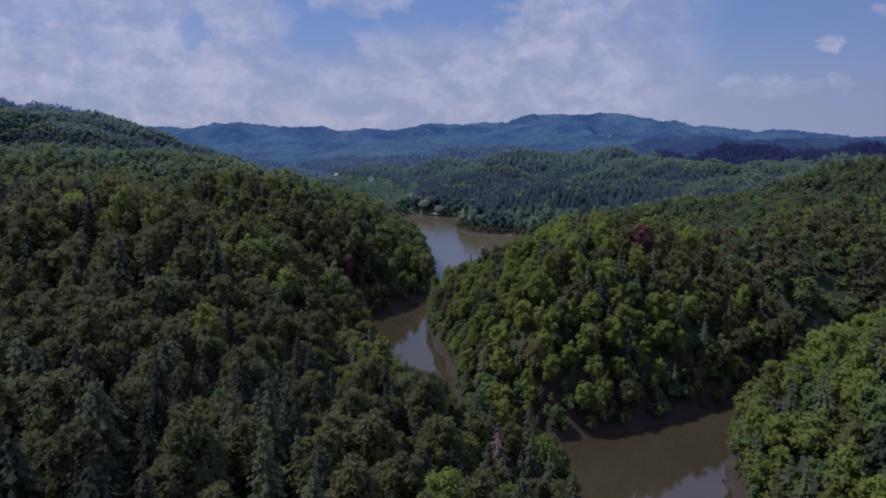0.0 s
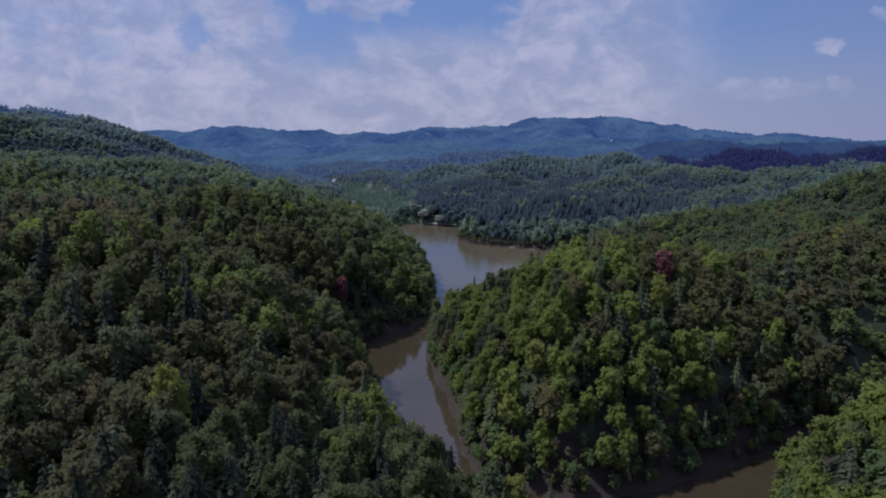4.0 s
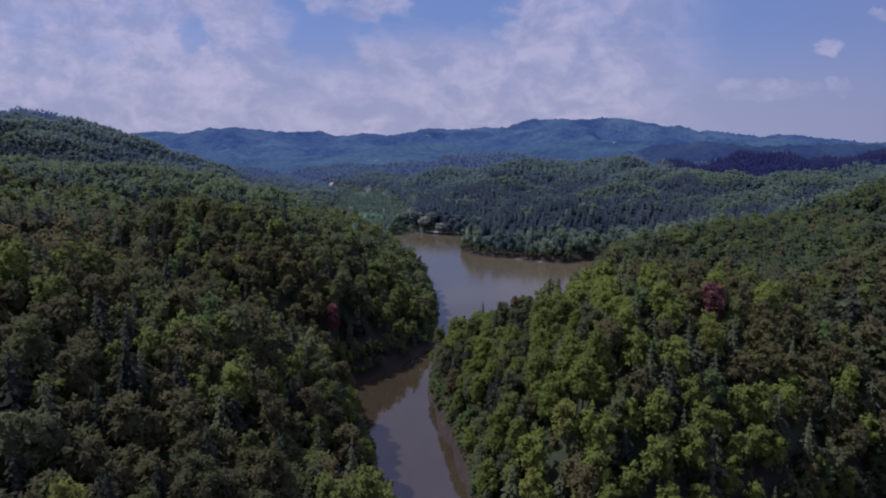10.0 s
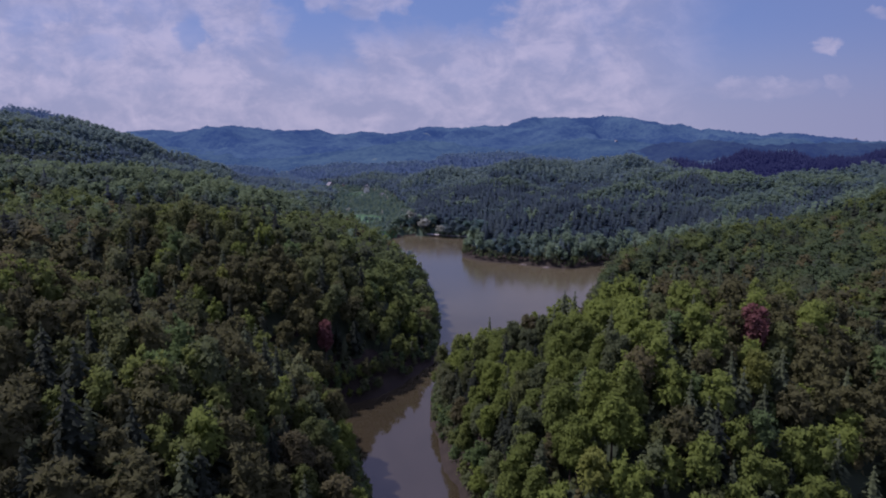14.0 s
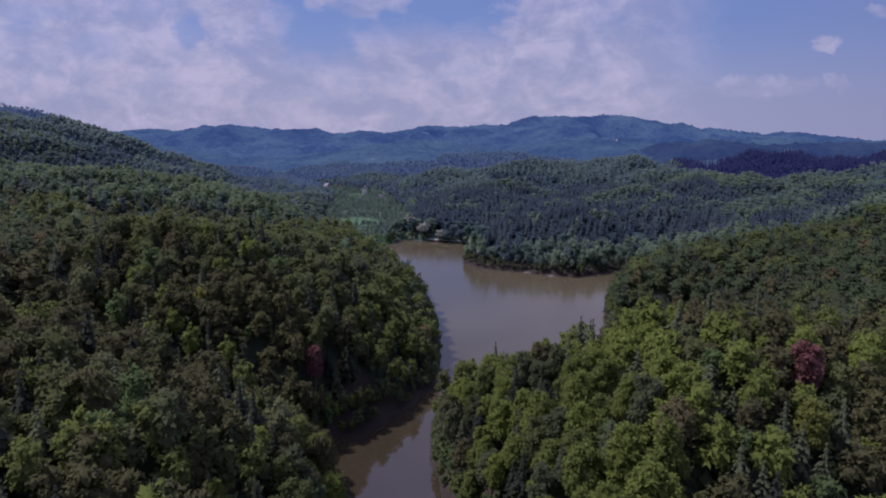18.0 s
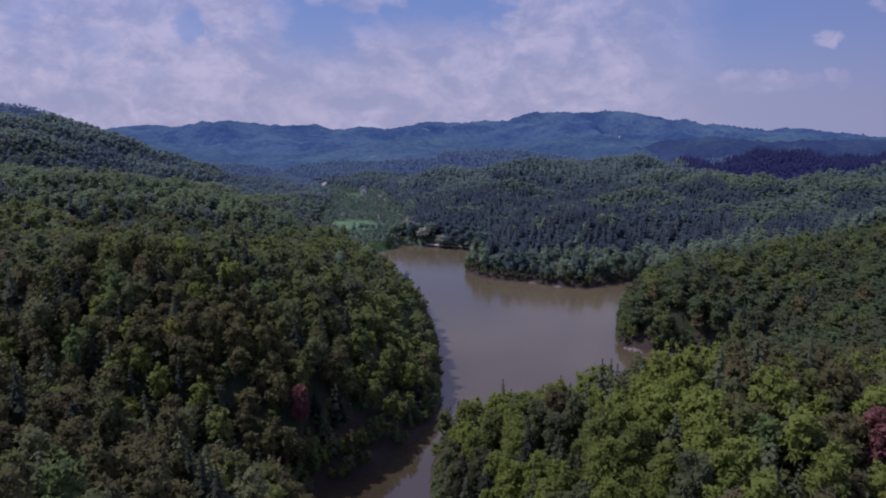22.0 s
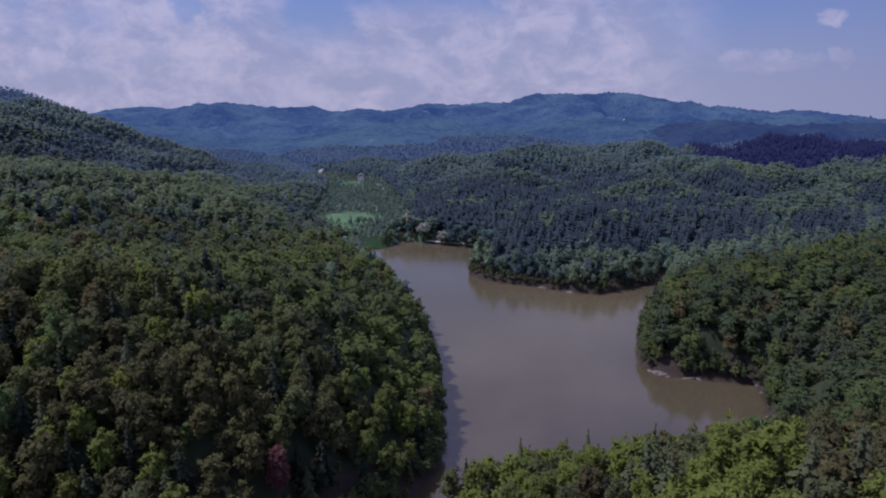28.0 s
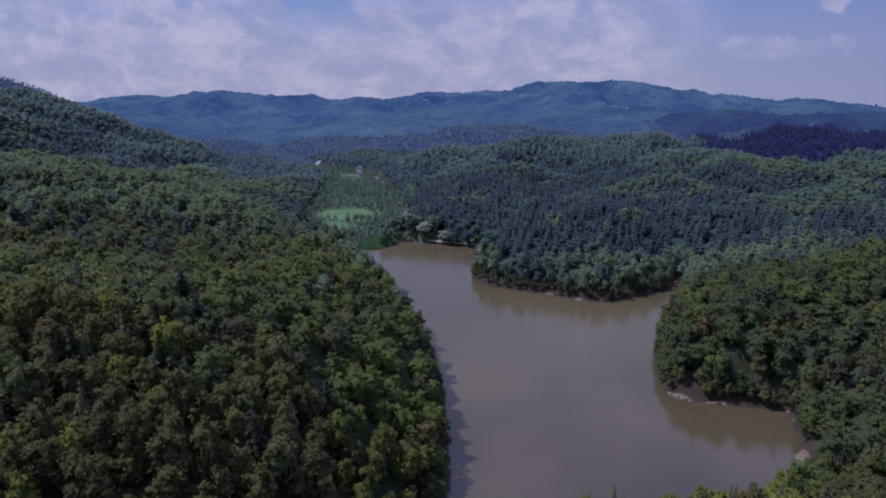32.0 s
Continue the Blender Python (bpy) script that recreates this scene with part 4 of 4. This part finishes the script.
def house(x, y, z, wide, deep, high, turn, wall, roof, label):
    """A plain gabled house: walls, roof with eaves, chimney, door and windows."""
    ob = tagged(new("house"), label, "house")
    part("wall", box(bmesh.new(), -wide / 2, wide / 2, -deep / 2, deep / 2, -1.5, high), wall, ob)
    bm, rise, e = bmesh.new(), wide * 0.42, 0.5
    ridge = [bm.verts.new(v) for v in ((-wide / 2 - e, -deep / 2 - e, high - 0.2), (wide / 2 + e, -deep / 2 - e, high - 0.2), (0, -deep / 2 - e, high + rise),
                                       (-wide / 2 - e, deep / 2 + e, high - 0.2), (wide / 2 + e, deep / 2 + e, high - 0.2), (0, deep / 2 + e, high + rise))]
    for f in ((0, 1, 2), (5, 4, 3), (0, 2, 5, 3), (2, 1, 4, 5), (1, 0, 3, 4)):
        bm.faces.new([ridge[i] for i in f])
    top = part("roof", bm, roof, ob)
    part("chimney", box(bmesh.new(), wide * 0.15, wide * 0.15 + 0.7, 0.5, 1.2, high, high + rise + 0.8), wall, top)
    for i, fx in enumerate((-0.28, 0.28)):
        for fz in ((0.35, 0.8) if high > 4.5 else (0.5,)):
            part("window", box(bmesh.new(), fx * wide - 0.5, fx * wide + 0.5, -deep / 2 - 0.04, -deep / 2 + 0.1, fz * high - 0.7, fz * high + 0.6), DARK, ob)
    part("door", box(bmesh.new(), -0.5, 0.5, -deep / 2 - 0.05, -deep / 2 + 0.1, 0.0, 2.05), DARK, ob)
    ob.matrix_basis = pose(x, y, z, 0, 0, turn)
    return ob


def ground_at(x, y):
    return float(land_height([(x, y)])[0])


house(-116, 1000, ground_at(-116, 1000) + 1.5, 7, 9, 8.5, 4, WALL, ROOF, "tall white plastered house with a pale roof in the valley")
house(-86, 930, ground_at(-86, 930) + 0.5, 8, 10, 3.5, -20, PALE_WALL, ROOF, "low pale house with a light roof below the woods")
house(-188, 1096, ground_at(-188, 1096), 10, 12, 5, 30, PALE_WALL, ROOF, "pale farmhouse beside the valley meadow")
house(-165, 1085, ground_at(-165, 1085), 7, 9, 3.5, 12, PALE_WALL, TILES, "small pale house with a red roof in the valley")
for x, y, turn in ((919, 2745, 10), (1560, 2740, -15), (1640, 2760, 25), (1790, 2750, 5)):
    house(x, y, on_ridge(x, y) + 2, 10, 11, 4, turn, PALE_WALL, ROOF, "white house on the distant mountain ridge")
for x, y, turn in ((525, 1940, 15),):
    house(x, y, on_foothills(x, y) + 1.5, 6, 8, 2.8, turn, PALE_WALL, ROOF, "white house on the distant foothill crest")


def shore_rock(x, y, size, seed, z=0.1):
    """A worn boulder, wider than high."""
    r = np.random.default_rng(seed)
    bm = bmesh.new()
    bmesh.ops.create_icosphere(bm, subdivisions=3, radius=1.0)
    for v in bm.verts:
        v.co *= 1 + 0.28 * noise.noise(v.co * 1.6 + Vector((seed, 0, 0))) + 0.1 * noise.noise(v.co * 5)
        v.co.z = v.co.z * 0.55
    me = bpy.data.meshes.new("shore_rock")
    bm.to_mesh(me)
    bm.free()
    me.materials.append(ROCK)
    ob = tagged(new("shore_rock", me), "pale grey boulder at the water's edge", "rock", "boulders along the shore")
    ob.matrix_basis = pose(x, y, z, 0, 0, float(r.uniform(0, 360))) @ Matrix.Diagonal((size * float(r.uniform(0.9, 1.5)), size, size, 1))


for i, (x, y, size) in enumerate(((82, 374.6, 1.3), (83.6, 373, 1.0), (80.4, 377, 0.8), (86, 371.4, 0.8), (92, 370, 0.6), (97, 369.3, 0.9), (99.5, 369, 0.7), (55, 493.4, 1.1),
                                  (57.3, 492.6, 0.8), (70.3, 484.0, 1.1), (68.5, 484.6, 0.7), (71.8, 483.6, 0.6), (104.5, 331, 0.7), (103, 327, 0.6), (117, 363, 0.8), (116, 357, 0.7), (106.5, 455, 0.9))):
    shore_rock(x, y, size, i + 3)


def bank(name, x, y, length, wide, turn, mat, label, high=0.5, seed=1, base=0.25):
    """A low bare bank or beach, rounded off towards its rim."""
    a, r = np.linspace(0, 2 * math.pi, 37)[:-1], np.linspace(0, 1, 9)
    g = np.random.default_rng(seed)
    rim = 1 + 0.16 * np.sin(2 * a + g.uniform(0, 6)) + 0.10 * np.sin(5 * a + g.uniform(0, 6))
    v, f = [], []
    for j, q in enumerate(r):
        for i, t in enumerate(a):
            v.append((math.cos(t) * q * rim[i] * length / 2, math.sin(t) * q * rim[i] * wide / 2, high * (1 - q ** 2) - 0.15 * q + 0.04 * math.sin(9 * t + 7 * q)))
            if j:
                n = len(a)
                f.append(((j - 1) * n + i, (j - 1) * n + (i + 1) % n, j * n + (i + 1) % n, j * n + i))
    ob = tagged(new(name, mesh_of(name, v, f, [mat], smooth=True)), label, "beach", kind="structure")
    ob.matrix_basis = pose(x, y, base, 0, 0, turn)


bank("beach", 107.5, 335, 16, 6, 60, SAND, "pale sandy beach beside the wooded bay", 0.9, 1)
bank("beach", 84, 374.5, 8, 3, -40, SAND, "pale eroded bank below overhanging trees", 0.8, 2)
bank("beach", 97, 370, 12, 2.2, 0, SAND, "pale eroded bank below overhanging trees", 0.6, 3)
bank("beach", 56, 494, 8, 2.6, -12, SAND, "pale eroded bank on the wooded cape", 0.7, 4)
bank("beach", 70.5, 485, 6, 2.4, -20, SAND, "pale eroded bank on the wooded cape", 0.6, 5)
bank("beach", 134, 516, 12, 5, 10, SAND, "pale bare bank at the head of the bay", 1.0, 6)
for i, (x, y, length, turn) in enumerate(((-24, 621, 18, -12), (-9, 614.5, 20, -26), (7, 608.5, 17, -16), (22, 602.5, 16, -26))):
    bank("path", x, y, length, 2.6, turn, GRAVEL, "pale gravel path along the far shore", 0.5, 7 + i, 1.7)



def reed_bed(x, y, rx, ry, count, seed):
    """A stand of reeds: upright blades in bunches."""
    g = np.random.default_rng(seed)
    a, r = g.uniform(0, 6.283, count), np.sqrt(g.uniform(0, 1, count))
    px, py = x + np.cos(a) * r * rx, y + np.sin(a) * r * ry
    base = np.stack([px, py, np.maximum(land_height(np.c_[px, py]), 0.0)], 1)
    t = g.uniform(0, 6.283, count)
    side = np.stack([np.cos(t), np.sin(t), np.zeros(count)], 1) * g.uniform(0.15, 0.35, (count, 1))
    lean = np.c_[g.normal(0, 0.35, (count, 2)), g.uniform(1.4, 2.4, count)]
    v = np.stack([base - side, base + side, base + lean], 1).reshape(-1, 3)
    tagged(new("reed_bed", mesh_of("reed_bed", v, np.arange(len(v)).reshape(-1, 3), [REED])), "bright green reeds at the head of the lake", "reeds", kind="stuff")


reed_bed(-57, 612, 14, 17, 9000, 5)
for (x, y), size, leaf, words in (((-18, 618.5), 0.95, WILLOW, "large silvery willow on the far shore path"), ((-3.5, 611), 0.8, WILLOW, "silvery willow on the far shore path"),
                                  ((4, 607.5), 0.85, 4, "greyish-green alder at the water's edge"), ((14, 603.5), 0.95, 1, "dark green alder at the water's edge"),
                                  ((27, 602), 0.8, 1, "dark green alder at the water's edge"), ((27, 545), 1.35, 2, "tall fresh green lime tree at the cape's shore"),
                                  ((-30, 626), 0.7, 2, "fresh green alder behind the shore path"), ((-24, 629), 0.8, 4, "greyish-green alder behind the shore path"),
                                  ((-31, 634), 0.85, WILLOW, "silvery willow behind the shore path"), ((-11, 623), 0.8, 2, "fresh green alder behind the shore path"),
                                  ((-40, 632), 0.7, 2, "fresh green alder behind the shore path"), ((8, 615), 0.75, 4, "greyish-green alder behind the shore path"),
                                  ((20, 609), 0.8, 2, "fresh green alder behind the shore path"), ((-50, 640), 0.8, 1, "dark green alder beside the valley meadow")):
    ob = lone_tree("broadleaf_tree", MID_FORMS[int(x) % 6], leaf, 14, words, "tree", "trees on the far shore", HILL_LEAVES)
    ob.matrix_basis = pose(x, y, ground_at(x, y) - 0.8, 0, 0, 30 * size) @ Matrix.Diagonal((size * 1.65, size * 1.65, size * 1.0, 1))
